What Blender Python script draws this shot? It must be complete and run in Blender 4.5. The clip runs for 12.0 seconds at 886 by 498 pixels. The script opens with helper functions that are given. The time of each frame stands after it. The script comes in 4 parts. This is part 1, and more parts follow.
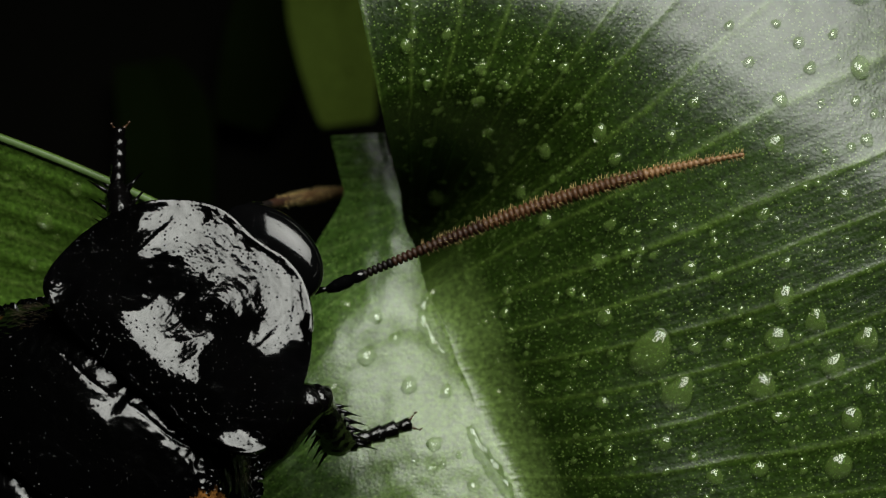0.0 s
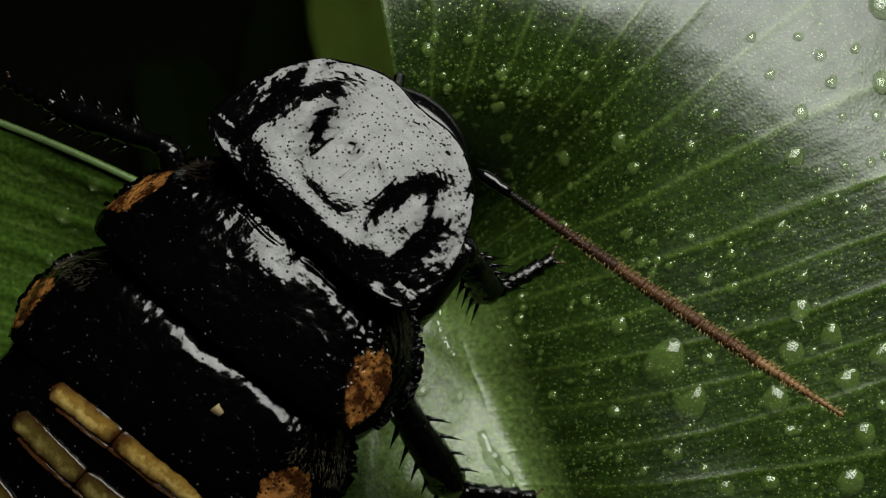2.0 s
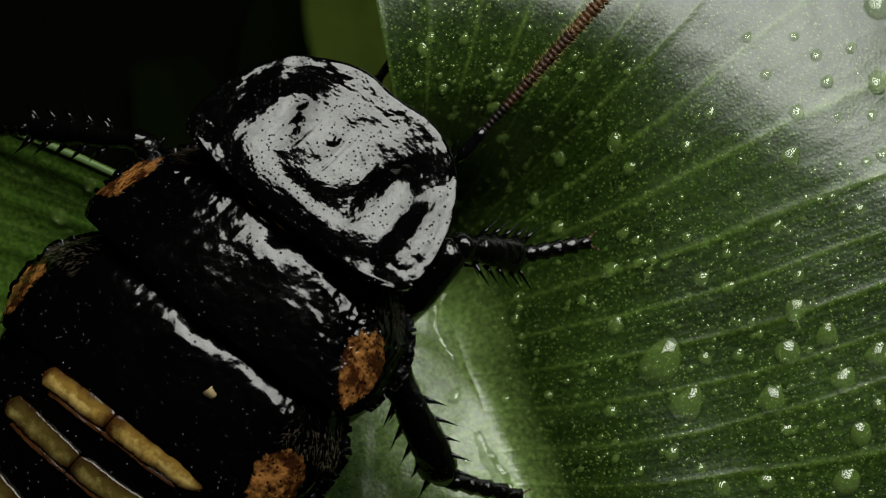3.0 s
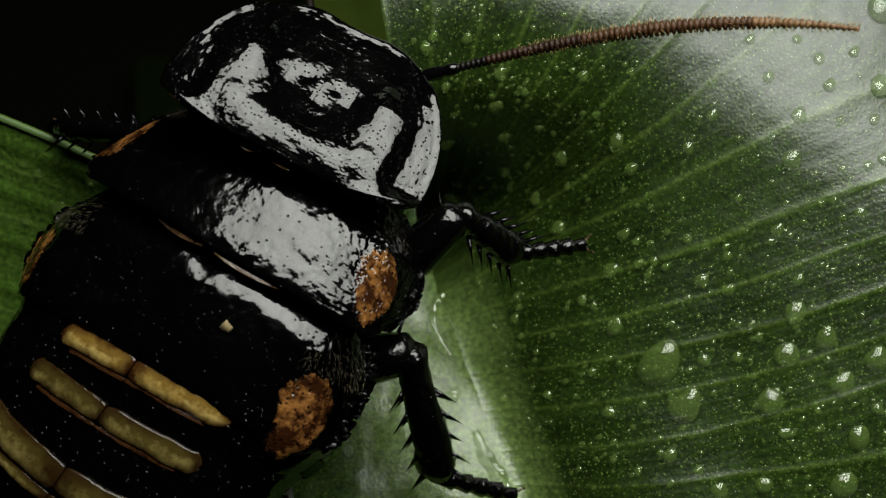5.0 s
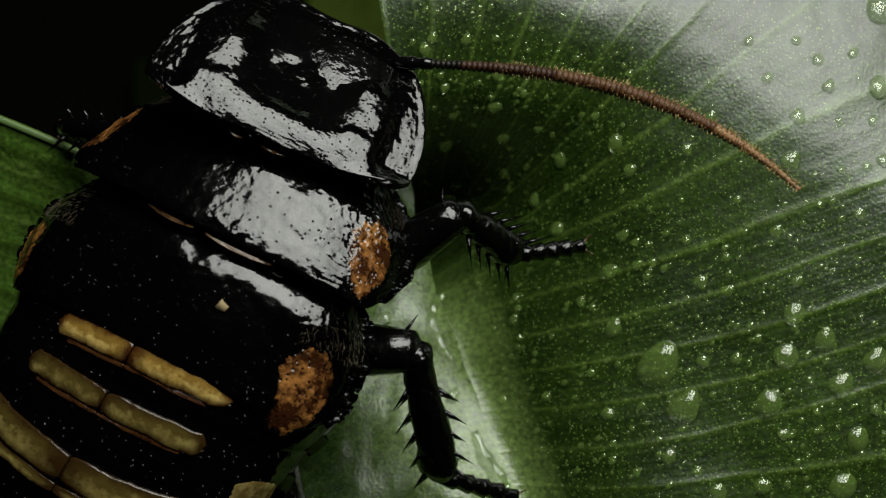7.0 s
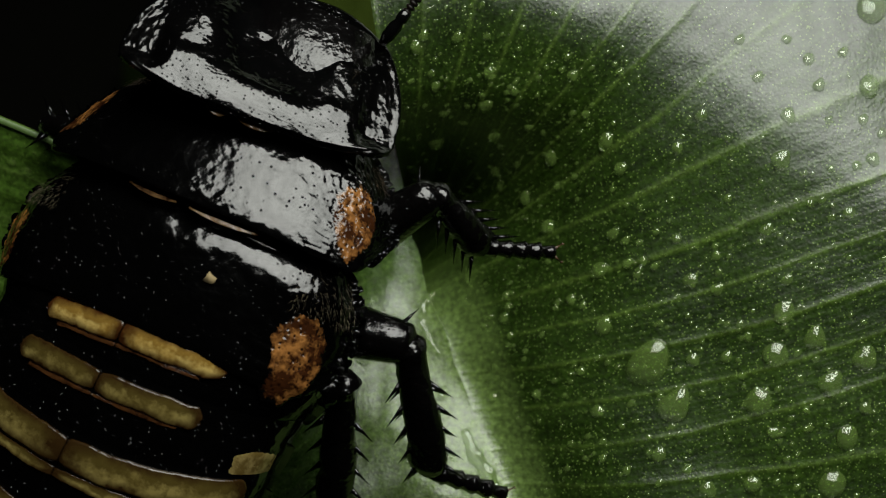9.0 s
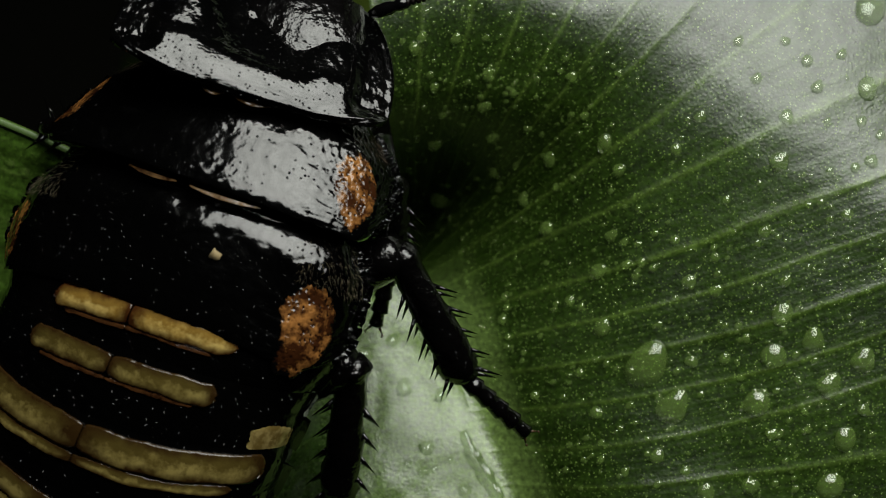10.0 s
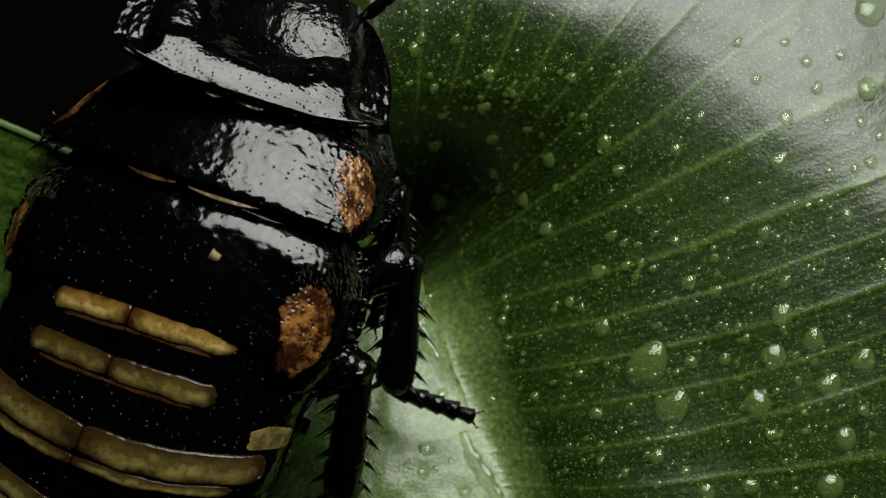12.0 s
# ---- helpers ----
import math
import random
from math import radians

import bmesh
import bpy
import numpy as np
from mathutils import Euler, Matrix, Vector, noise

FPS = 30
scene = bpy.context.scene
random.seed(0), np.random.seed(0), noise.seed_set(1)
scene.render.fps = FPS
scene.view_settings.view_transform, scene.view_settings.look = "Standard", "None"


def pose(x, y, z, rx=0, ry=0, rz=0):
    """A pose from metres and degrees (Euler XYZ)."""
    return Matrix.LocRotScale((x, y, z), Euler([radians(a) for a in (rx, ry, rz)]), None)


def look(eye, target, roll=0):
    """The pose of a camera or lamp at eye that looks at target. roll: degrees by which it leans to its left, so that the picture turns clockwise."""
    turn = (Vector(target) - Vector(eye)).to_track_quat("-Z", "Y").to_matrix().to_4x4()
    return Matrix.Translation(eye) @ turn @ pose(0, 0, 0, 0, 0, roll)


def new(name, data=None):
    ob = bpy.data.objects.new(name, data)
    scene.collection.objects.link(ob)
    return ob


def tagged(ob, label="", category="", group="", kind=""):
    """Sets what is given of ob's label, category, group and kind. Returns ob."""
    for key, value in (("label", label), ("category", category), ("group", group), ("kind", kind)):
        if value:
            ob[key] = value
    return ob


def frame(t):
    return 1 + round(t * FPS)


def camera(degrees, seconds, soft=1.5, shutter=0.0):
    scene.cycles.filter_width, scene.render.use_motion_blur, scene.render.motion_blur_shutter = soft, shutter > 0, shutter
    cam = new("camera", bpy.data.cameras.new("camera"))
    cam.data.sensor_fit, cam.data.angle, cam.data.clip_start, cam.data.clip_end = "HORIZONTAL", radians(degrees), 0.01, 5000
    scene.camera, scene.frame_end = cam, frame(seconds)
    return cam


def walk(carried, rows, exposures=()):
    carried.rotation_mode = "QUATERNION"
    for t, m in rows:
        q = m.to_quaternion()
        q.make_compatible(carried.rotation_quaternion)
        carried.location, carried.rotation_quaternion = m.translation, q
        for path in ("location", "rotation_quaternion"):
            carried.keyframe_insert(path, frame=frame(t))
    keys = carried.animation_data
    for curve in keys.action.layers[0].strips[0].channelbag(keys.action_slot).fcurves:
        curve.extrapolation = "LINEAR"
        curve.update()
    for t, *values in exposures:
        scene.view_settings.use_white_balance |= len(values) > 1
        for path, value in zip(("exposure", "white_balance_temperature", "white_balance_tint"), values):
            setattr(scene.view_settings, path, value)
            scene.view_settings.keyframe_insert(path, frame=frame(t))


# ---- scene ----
cam = camera(36.0, 12.0, soft=1.0)
cam.data.dof.use_dof = True
cam.data.dof.focus_distance = 0.114
cam.data.dof.aperture_fstop = 30.0

# The camera hangs 109 mm over the insect's back and only turns a little: seconds, tilt, pan, roll.
EYE = (0.0, 0.0, 0.1086)
TURNS = [(0, -.162, -.558, -2.085), (.5, -.044, -.179, -1.741), (1, .049, -.003, -1.245), (1.5, -.055, -.127, -.721),
         (2, .011, .114, -.594), (2.5, -.049, -.150, -.458), (3, .021, -.049, -.682), (5, -.040, -.027, .021),
         (5.5, .006, -.053, -.145), (6, -.001, -.104, .005), (6.5, 0, 0, 0), (7, .005, -.072, .043)]
TURNS += [(9, -.086, -.467, .156), (9.5, -.054, -.436, .192), (10, -.028, -.530, .220), (10.5, -.052, -.502, .145),
          (11, -.039, -.532, .145), (11.5, -.016, -.527, .161), (12, .007, -.540, .180)]
walk(cam, [(t, pose(*EYE, a, b, c)) for t, a, b, c in TURNS])

# ---- light: one studio softbox high on the insect's head side, and a dim room ----
world = bpy.data.worlds.new("world")
scene.world = world
world.use_nodes = True
world.node_tree.nodes["Background"].inputs[0].default_value = (0.5, 0.62, 0.75, 1)
world.node_tree.nodes["Background"].inputs[1].default_value = 0.0003
LAMP = bpy.data.lights.new("softbox", "AREA")
LAMP.shape, LAMP.size, LAMP.size_y, LAMP.energy = "RECTANGLE", 0.172, 0.125, 0.182
LAMP.color = (0.98, 1.0, 0.93)
LAMP.spread = radians(100)
lamp = new("softbox", LAMP)
lamp.matrix_world = look((0.047, 0.111, 0.096), (0.0, 0.0, -0.005))

MM = 0.001


# ---- materials ----
def material(name):
    m = bpy.data.materials.new(name)
    m.use_nodes = True
    return m, m.node_tree, m.node_tree.nodes["Principled BSDF"]


def node(tree, kind, **values):
    n = tree.nodes.new(kind)
    for key, value in values.items():
        n.inputs[key].default_value = value
    return n


def ramp(tree, fac, stops):
    n = tree.nodes.new("ShaderNodeValToRGB")
    while len(n.color_ramp.elements) < len(stops):
        n.color_ramp.elements.new(0.5)
    for e, (p, c) in zip(n.color_ramp.elements, stops):
        e.position, e.color = p, (*c, 1) if len(c) == 3 else c
    tree.links.new(fac, n.inputs[0])
    return n.outputs[0]


def grey(v):
    return (v, v, v)


def math_node(tree, op, a, b=0.0):
    n = tree.nodes.new("ShaderNodeMath")
    n.operation = op
    for k, v in ((0, a), (1, b)):
        if hasattr(v, "links"):
            tree.links.new(v, n.inputs[k])
        else:
            n.inputs[k].default_value = v
    return n.outputs[0]


def mix(tree, fac, a, b):
    n = tree.nodes.new("ShaderNodeMix")
    n.data_type = "RGBA"
    for k, v in ((0, fac), (6, a), (7, b)):
        if hasattr(v, "links"):
            tree.links.new(v, n.inputs[k])
        else:
            n.inputs[k].default_value = (*v, 1) if isinstance(v, tuple) else v
    return n.outputs[2]


def coords(tree, kind="Object"):
    return tree.nodes.new("ShaderNodeTexCoord").outputs[kind]


def noise_tex(tree, vec, scale, detail=4.0, rough=0.55):
    n = node(tree, "ShaderNodeTexNoise", Scale=scale, Detail=detail, Roughness=rough)
    tree.links.new(vec, n.inputs["Vector"])
    return n.outputs["Fac"]


def voronoi(tree, vec, scale, feature="F1", out="Distance", rnd=1.0):
    n = node(tree, "ShaderNodeTexVoronoi", Scale=scale, Randomness=rnd)
    n.feature = feature
    tree.links.new(vec, n.inputs["Vector"])
    return n.outputs[out]


def bump(tree, bsdf, height, strength, distance):
    n = node(tree, "ShaderNodeBump", Strength=strength, Distance=distance)
    tree.links.new(height, n.inputs["Height"])
    if bsdf.inputs["Normal"].links:
        tree.links.new(bsdf.inputs["Normal"].links[0].from_socket, n.inputs["Normal"])
    tree.links.new(n.outputs[0], bsdf.inputs["Normal"])


def chitin(name, base, rough, pits=1700.0, pit_depth=0.00010, wave=260.0, wave_depth=0.0003, crinkle=0.00012, dust_glints=0.10, share=0.4):
    """Glossy horn-like cuticle: small pits, shallow dents, crinkles, a few pale specks painted for dust and tiny
    glints.
    """
    m, tree, bsdf = material(name)
    vec = coords(tree)
    # Pale specks in the base colour, for dust and for tiny glints.
    speck = voronoi(tree, vec, 3400.0)
    on = ramp(tree, noise_tex(tree, vec, 260.0, 2), [(0.60, grey(0)), (0.72, grey(1))])
    dot = ramp(tree, speck, [(0.10, grey(1)), (0.16, grey(0))])
    fac = math_node(tree, "MULTIPLY", math_node(tree, "MULTIPLY", on, dot), dust_glints)
    tone = mix(tree, noise_tex(tree, vec, 150.0), base, tuple(c * 2.2 for c in base))
    tree.links.new(mix(tree, fac, tone, (0.35, 0.34, 0.30)), bsdf.inputs["Base Color"])
    tree.links.new(ramp(tree, noise_tex(tree, vec, 420.0, 5, 0.6), [(0.3, grey(rough * 0.75)), (0.75, grey(rough * 1.4))]),
                   bsdf.inputs["Roughness"])
    bsdf.inputs["Specular IOR Level"].default_value = 0.49
    bump(tree, bsdf, noise_tex(tree, vec, wave, 3), 1.0, wave_depth)
    zone = ramp(tree, noise_tex(tree, vec, 190.0, 2), [(0.35, grey(0.25)), (0.62, grey(1))])
    lines = math_node(tree, "MULTIPLY", noise_tex(tree, vec, 950.0, 2, 0.5), zone)
    bump(tree, bsdf, lines, 1.0, crinkle)
    rare = ramp(tree, voronoi(tree, vec, pits, out="Color"), [(share, grey(0)), (share + 0.02, grey(1))])
    pit = ramp(tree, voronoi(tree, vec, pits), [(0.06, grey(0)), (0.24, grey(1))])
    bump(tree, bsdf, math_node(tree, "MAXIMUM", pit, rare), 0.9, pit_depth)
    return m


BLACK = chitin("black cuticle", (0.0004, 0.0004, 0.0004), 0.11, pits=2200.0, pit_depth=0.00012, wave=240.0, wave_depth=0.00009, crinkle=0.00011, share=0.36, dust_glints=0.08)
PITTED = chitin("pitted black cuticle", (0.0004, 0.0004, 0.0004), 0.085, pits=2700.0, pit_depth=0.00009, wave=700.0, wave_depth=0.00004, crinkle=0.00006, share=0.72, dust_glints=0.0)
LEG = chitin("black leg cuticle", (0.0008, 0.0007, 0.0007), 0.15, pits=2400.0, pit_depth=0.00005, wave=700.0, wave_depth=0.00022, crinkle=0.00008, dust_glints=0.08)
HEAD = chitin("smooth black cuticle", (0.0012, 0.0012, 0.0013), 0.09, pits=3000.0, pit_depth=0.00001, wave=150.0, wave_depth=0.00005, crinkle=0.00001, dust_glints=0.03)


def rusty():
    """Rust-orange marking, mottled and pitted, that runs out raggedly into the black."""
    m, tree, bsdf = material("rust-orange pitted cuticle")
    vec = coords(tree)
    blot = ramp(tree, noise_tex(tree, vec, 480.0, 6, 0.72), [(0.45, grey(0)), (0.60, grey(1))])
    base = mix(tree, blot, (0.028, 0.009, 0.003), (0.27, 0.115, 0.030))
    pits = ramp(tree, voronoi(tree, vec, 2300.0), [(0.18, grey(1)), (0.34, grey(0))])
    base = mix(tree, pits, base, (0.010, 0.004, 0.002))
    sep = tree.nodes.new("ShaderNodeSeparateXYZ")
    tree.links.new(coords(tree, "UV"), sep.inputs[0])
    rag = math_node(tree, "MULTIPLY", math_node(tree, "SUBTRACT", noise_tex(tree, vec, 800.0, 4, 0.7), 0.5), 0.9)
    base = mix(tree, ramp(tree, math_node(tree, "ADD", sep.outputs[0], rag), [(0.78, grey(0)), (0.92, grey(1))]), base, (0.0012, 0.0010, 0.0010))
    tree.links.new(base, bsdf.inputs["Base Color"])
    bsdf.inputs["Roughness"].default_value = 0.14
    bump(tree, bsdf, ramp(tree, voronoi(tree, vec, 2300.0), [(0.1, grey(0)), (0.5, grey(1))]), 0.5, 0.00009)
    bump(tree, bsdf, noise_tex(tree, vec, 600.0, 3, 0.5), 0.9, 0.00022)
    return m


def amber(name, a, b, edge=None):
    """Translucent yellow cuticle, browner along the margins of a band."""
    m, tree, bsdf = material(name)
    vec = coords(tree)
    blot = ramp(tree, noise_tex(tree, vec, 420.0, 6, 0.72), [(0.38, grey(0)), (0.58, grey(1))])
    base = mix(tree, blot, a, b)
    if edge:
        sep = tree.nodes.new("ShaderNodeSeparateXYZ")
        curl = math_node(tree, "MULTIPLY", math_node(tree, "SUBTRACT", noise_tex(tree, vec, 900.0, 5, 0.7), 0.5), 1.3)
        ahead = ramp(tree, math_node(tree, "ADD", sep.outputs[1], curl), [(0.40, grey(0)), (0.64, grey(1))])
        base = mix(tree, ahead, base, tuple(c * 0.8 for c in a))
        tree.links.new(coords(tree, "UV"), sep.inputs[0])
        rag = math_node(tree, "MULTIPLY", math_node(tree, "SUBTRACT", noise_tex(tree, vec, 650.0, 4, 0.65), 0.5), 0.6)
        across = math_node(tree, "ABSOLUTE", math_node(tree, "SUBTRACT", math_node(tree, "ADD", sep.outputs[1], rag), 0.5))
        base = mix(tree, ramp(tree, across, [(0.16, grey(0)), (0.46, grey(1))]), base, edge)
        along = math_node(tree, "ABSOLUTE", math_node(tree, "SUBTRACT", math_node(tree, "ADD", sep.outputs[0], math_node(tree, "MULTIPLY", rag, 0.4)), 0.5))
        base = mix(tree, ramp(tree, along, [(0.34, grey(0)), (0.48, grey(1))]), base, edge)
    tree.links.new(base, bsdf.inputs["Base Color"])
    bsdf.inputs["Roughness"].default_value = 0.16
    bump(tree, bsdf, noise_tex(tree, vec, 900.0), 0.7, 0.00010)
    bump(tree, bsdf, noise_tex(tree, vec, 300.0), 0.4, 0.00012)
    return m


RUST = rusty()
AMBER = amber("amber cuticle", (0.22, 0.13, 0.025), (0.46, 0.33, 0.10), (0.035, 0.012, 0.003))
OLIVE = amber("dull yellow cuticle", (0.072, 0.052, 0.012), (0.195, 0.152, 0.046), (0.022, 0.011, 0.003))
PALE = amber("pale yellow flank cuticle", (0.11, 0.075, 0.020), (0.32, 0.25, 0.095))
BROWN = amber("brown translucent cuticle", (0.014, 0.005, 0.002), (0.055, 0.022, 0.007))
MEMBRANE = amber("pale brown joint membrane", (0.020, 0.008, 0.003), (0.13, 0.075, 0.032))


def plain(name, base, rough, spec=0.5):
    m, tree, bsdf = material(name)
    vec = coords(tree)
    tree.links.new(mix(tree, noise_tex(tree, vec, 900.0), tuple(c * 0.6 for c in base), tuple(c * 1.4 for c in base)), bsdf.inputs["Base Color"])
    bsdf.inputs["Roughness"].default_value = rough
    bsdf.inputs["Specular IOR Level"].default_value = spec
    return m


ANT_DARK = plain("black antenna ring", (0.006, 0.004, 0.003), 0.45, 0.2)
ANT_BASE = plain("dark brown antenna ring", (0.028, 0.011, 0.005), 0.5, 0.25)
ANT_MID = plain("red-brown antenna ring", (0.070, 0.030, 0.011), 0.5, 0.3)
ANT_TIP = plain("orange-brown antenna ring", (0.19, 0.095, 0.035), 0.5)
HAIR = plain("golden hair", (0.42, 0.30, 0.12), 0.6)
TUFT = plain("grey-brown bristle", (0.11, 0.09, 0.05), 0.5)
HAIR_DARK = plain("brown bristle", (0.06, 0.04, 0.02), 0.5)
CLAW = plain("dark brown claw", (0.06, 0.03, 0.015), 0.35)


def leaf_material(name, veins, deep, mid, pale, tint, fade=0.0, wet=0.0, ribs=1.0, spec=0.5, reach=0.55, rib=(0.0, 0.01)):
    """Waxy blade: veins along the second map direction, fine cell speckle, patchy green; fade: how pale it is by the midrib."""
    m, tree, bsdf = material(name)
    vec = coords(tree)
    sep = tree.nodes.new("ShaderNodeSeparateXYZ")
    tree.links.new(coords(tree, "UV"), sep.inputs[0])
    jitter = math_node(tree, "MULTIPLY", math_node(tree, "SUBTRACT", noise_tex(tree, vec, 60.0, 2), 0.5), 0.02)
    u = math_node(tree, "ADD", math_node(tree, "ADD", sep.outputs[0], jitter), 0.5 / veins)

    def lines(count, width):
        saw = math_node(tree, "FRACT", math_node(tree, "MULTIPLY", u, count))
        tri = math_node(tree, "ABSOLUTE", math_node(tree, "SUBTRACT", saw, 0.5))
        return ramp(tree, tri, [(0.0, grey(1)), (width, grey(0))])

    main, fine, pleat = lines(veins, 0.085), lines(veins * 5.0, 0.30), lines(veins, 0.5)
    some = ramp(tree, noise_tex(tree, vec, 38.0, 2), [(0.35, grey(0.5)), (0.60, grey(1))])
    patch = ramp(tree, noise_tex(tree, vec, 70.0, 4, 0.6), [(0.30, grey(0)), (0.72, grey(1))])
    base = mix(tree, patch, deep, mid)
    base = mix(tree, math_node(tree, "MULTIPLY", pleat, 0.22), base, pale)
    base = mix(tree, math_node(tree, "MULTIPLY", math_node(tree, "MULTIPLY", fine, some), 0.22), base, pale)
    base = mix(tree, math_node(tree, "MULTIPLY", math_node(tree, "MULTIPLY", main, some), 0.6), base, tint)
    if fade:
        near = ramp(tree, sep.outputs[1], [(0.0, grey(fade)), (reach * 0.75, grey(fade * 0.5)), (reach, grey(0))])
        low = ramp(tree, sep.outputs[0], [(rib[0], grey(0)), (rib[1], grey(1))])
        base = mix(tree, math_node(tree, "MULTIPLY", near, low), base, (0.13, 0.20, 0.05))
    dots = ramp(tree, voronoi(tree, vec, 3300.0), [(0.12, grey(1)), (0.26, grey(0))])
    where = ramp(tree, noise_tex(tree, vec, 300.0, 2), [(0.36, grey(0.45)), (0.60, grey(1.0))])
    base = mix(tree, math_node(tree, "MULTIPLY", dots, where), base, (0.19, 0.285, 0.068))
    grain = ramp(tree, noise_tex(tree, vec, 2200.0, 3, 0.6), [(0.36, grey(0.55)), (0.64, grey(1.35))])
    shade = tree.nodes.new("ShaderNodeMix")
    shade.data_type, shade.blend_type = "RGBA", "MULTIPLY"
    shade.inputs[0].default_value = 1.0
    tree.links.new(base, shade.inputs[6])
    tree.links.new(grain, shade.inputs[7])
    base = shade.outputs[2]
    tree.links.new(base, bsdf.inputs["Base Color"])
    rough = ramp(tree, noise_tex(tree, vec, 1400.0, 5, 0.75), [(0.3, grey(0.26 - wet)), (0.7, grey(0.36 - wet))])
    tree.links.new(rough, bsdf.inputs["Roughness"])
    bsdf.inputs["Specular IOR Level"].default_value = spec
    bump(tree, bsdf, fine, 0.16 * ribs, 0.00006)
    bump(tree, bsdf, main, 0.15 * ribs, 0.00012)
    bump(tree, bsdf, voronoi(tree, vec, 3200.0), 0.35, 0.00004)
    bump(tree, bsdf, noise_tex(tree, vec, 4200.0, 2, 0.6), 0.6, 0.00004)
    bump(tree, bsdf, noise_tex(tree, vec, 110.0, 2, 0.5), 0.30, 0.00035)
    return m


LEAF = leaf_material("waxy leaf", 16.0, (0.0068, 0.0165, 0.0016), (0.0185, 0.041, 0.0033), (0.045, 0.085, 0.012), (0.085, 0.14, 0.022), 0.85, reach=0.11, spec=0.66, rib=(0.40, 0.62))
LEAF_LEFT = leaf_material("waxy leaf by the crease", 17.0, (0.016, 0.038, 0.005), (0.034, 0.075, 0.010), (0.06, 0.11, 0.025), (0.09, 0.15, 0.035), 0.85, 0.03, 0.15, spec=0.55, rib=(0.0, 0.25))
LEAF_SIDE = leaf_material("waxy side leaf", 8.0, (0.042, 0.092, 0.010), (0.075, 0.155, 0.019), (0.10, 0.18, 0.032), (0.13, 0.21, 0.042))
LEAF_DIM = leaf_material("undergrowth leaf", 12.0, (0.075, 0.11, 0.016), (0.10, 0.15, 0.024), (0.11, 0.16, 0.028), (0.11, 0.16, 0.03), wet=-0.5, spec=0.0)
# The shade over the lowest leaves is put into this near-black green.
LEAF_SHADED = plain("shade-dark undergrowth leaf", (0.007, 0.014, 0.002), 0.9, 0.05)
RIM = plain("pale leaf margin", (0.075, 0.13, 0.032), 0.5)
# Added ground; its near-black colour stands for the unlit depth.
SOIL_UNLIT = plain("near-black unlit soil", (0.006, 0.006, 0.004), 0.95, 0.1)


def water():
    """Clear water: light passes and bends a little, and the surface mirrors more at a slant. A green diffuse share
    imitates focused light.
    """
    m = bpy.data.materials.new("water")
    m.use_nodes = True
    tree = m.node_tree
    tree.nodes.remove(tree.nodes["Principled BSDF"])
    out = tree.nodes["Material Output"]
    clear = node(tree, "ShaderNodeBsdfTransparent", Color=(0.98, 1.0, 0.97, 1))
    bend = node(tree, "ShaderNodeBsdfRefraction", Color=(1, 1, 1, 1), Roughness=0.0, IOR=1.33)
    shine = node(tree, "ShaderNodeBsdfGlossy", Color=(1, 1, 1, 1), Roughness=0.02)
    facing = node(tree, "ShaderNodeLayerWeight", Blend=0.5)
    slant = math_node(tree, "ADD", math_node(tree, "MULTIPLY", math_node(tree, "POWER", facing.outputs["Facing"], 4.0), 0.7), 0.045)
    # Pale green share stands in for light the drop would gather inside.
    focus_tint = node(tree, "ShaderNodeBsdfDiffuse", Color=(0.28, 0.44, 0.10, 1))
    inner, tinted, whole = node(tree, "ShaderNodeMixShader", Fac=0.30), node(tree, "ShaderNodeMixShader", Fac=0.17), tree.nodes.new("ShaderNodeMixShader")
    tree.links.new(clear.outputs[0], inner.inputs[1])
    tree.links.new(bend.outputs[0], inner.inputs[2])
    tree.links.new(inner.outputs[0], tinted.inputs[1])
    tree.links.new(focus_tint.outputs[0], tinted.inputs[2])
    tree.links.new(slant, whole.inputs[0])
    tree.links.new(tinted.outputs[0], whole.inputs[1])
    tree.links.new(shine.outputs[0], whole.inputs[2])
    tree.links.new(whole.outputs[0], out.inputs["Surface"])
    return m


WATER = water()


# ---- mesh helpers ----
def part(name, bm, mat, parent=None, label=""):
    """One mesh object from a bmesh in millimetres, under a thing or a part."""
    bmesh.ops.scale(bm, vec=(MM, MM, MM), verts=bm.verts)
    bmesh.ops.recalc_face_normals(bm, faces=bm.faces)
    me = bpy.data.meshes.new(name)
    bm.to_mesh(me)
    bm.free()
    for p in me.polygons:
        p.use_smooth = True
    me.materials.append(mat)
    ob = new(name, me)
    ob.parent = parent
    if label:
        ob["label"] = label
    return ob


def lerp_table(x, xs, ys):
    return float(np.interp(x, xs, ys))


def smooth(x, a, b):
    k = min(1.0, max(0.0, (x - a) / (b - a)))
    return k * k * (3 - 2 * k)


def gauss(x, y, cx, cy, s):
    return math.exp(-((x - cx) ** 2 + (y - cy) ** 2) / (2 * s * s))


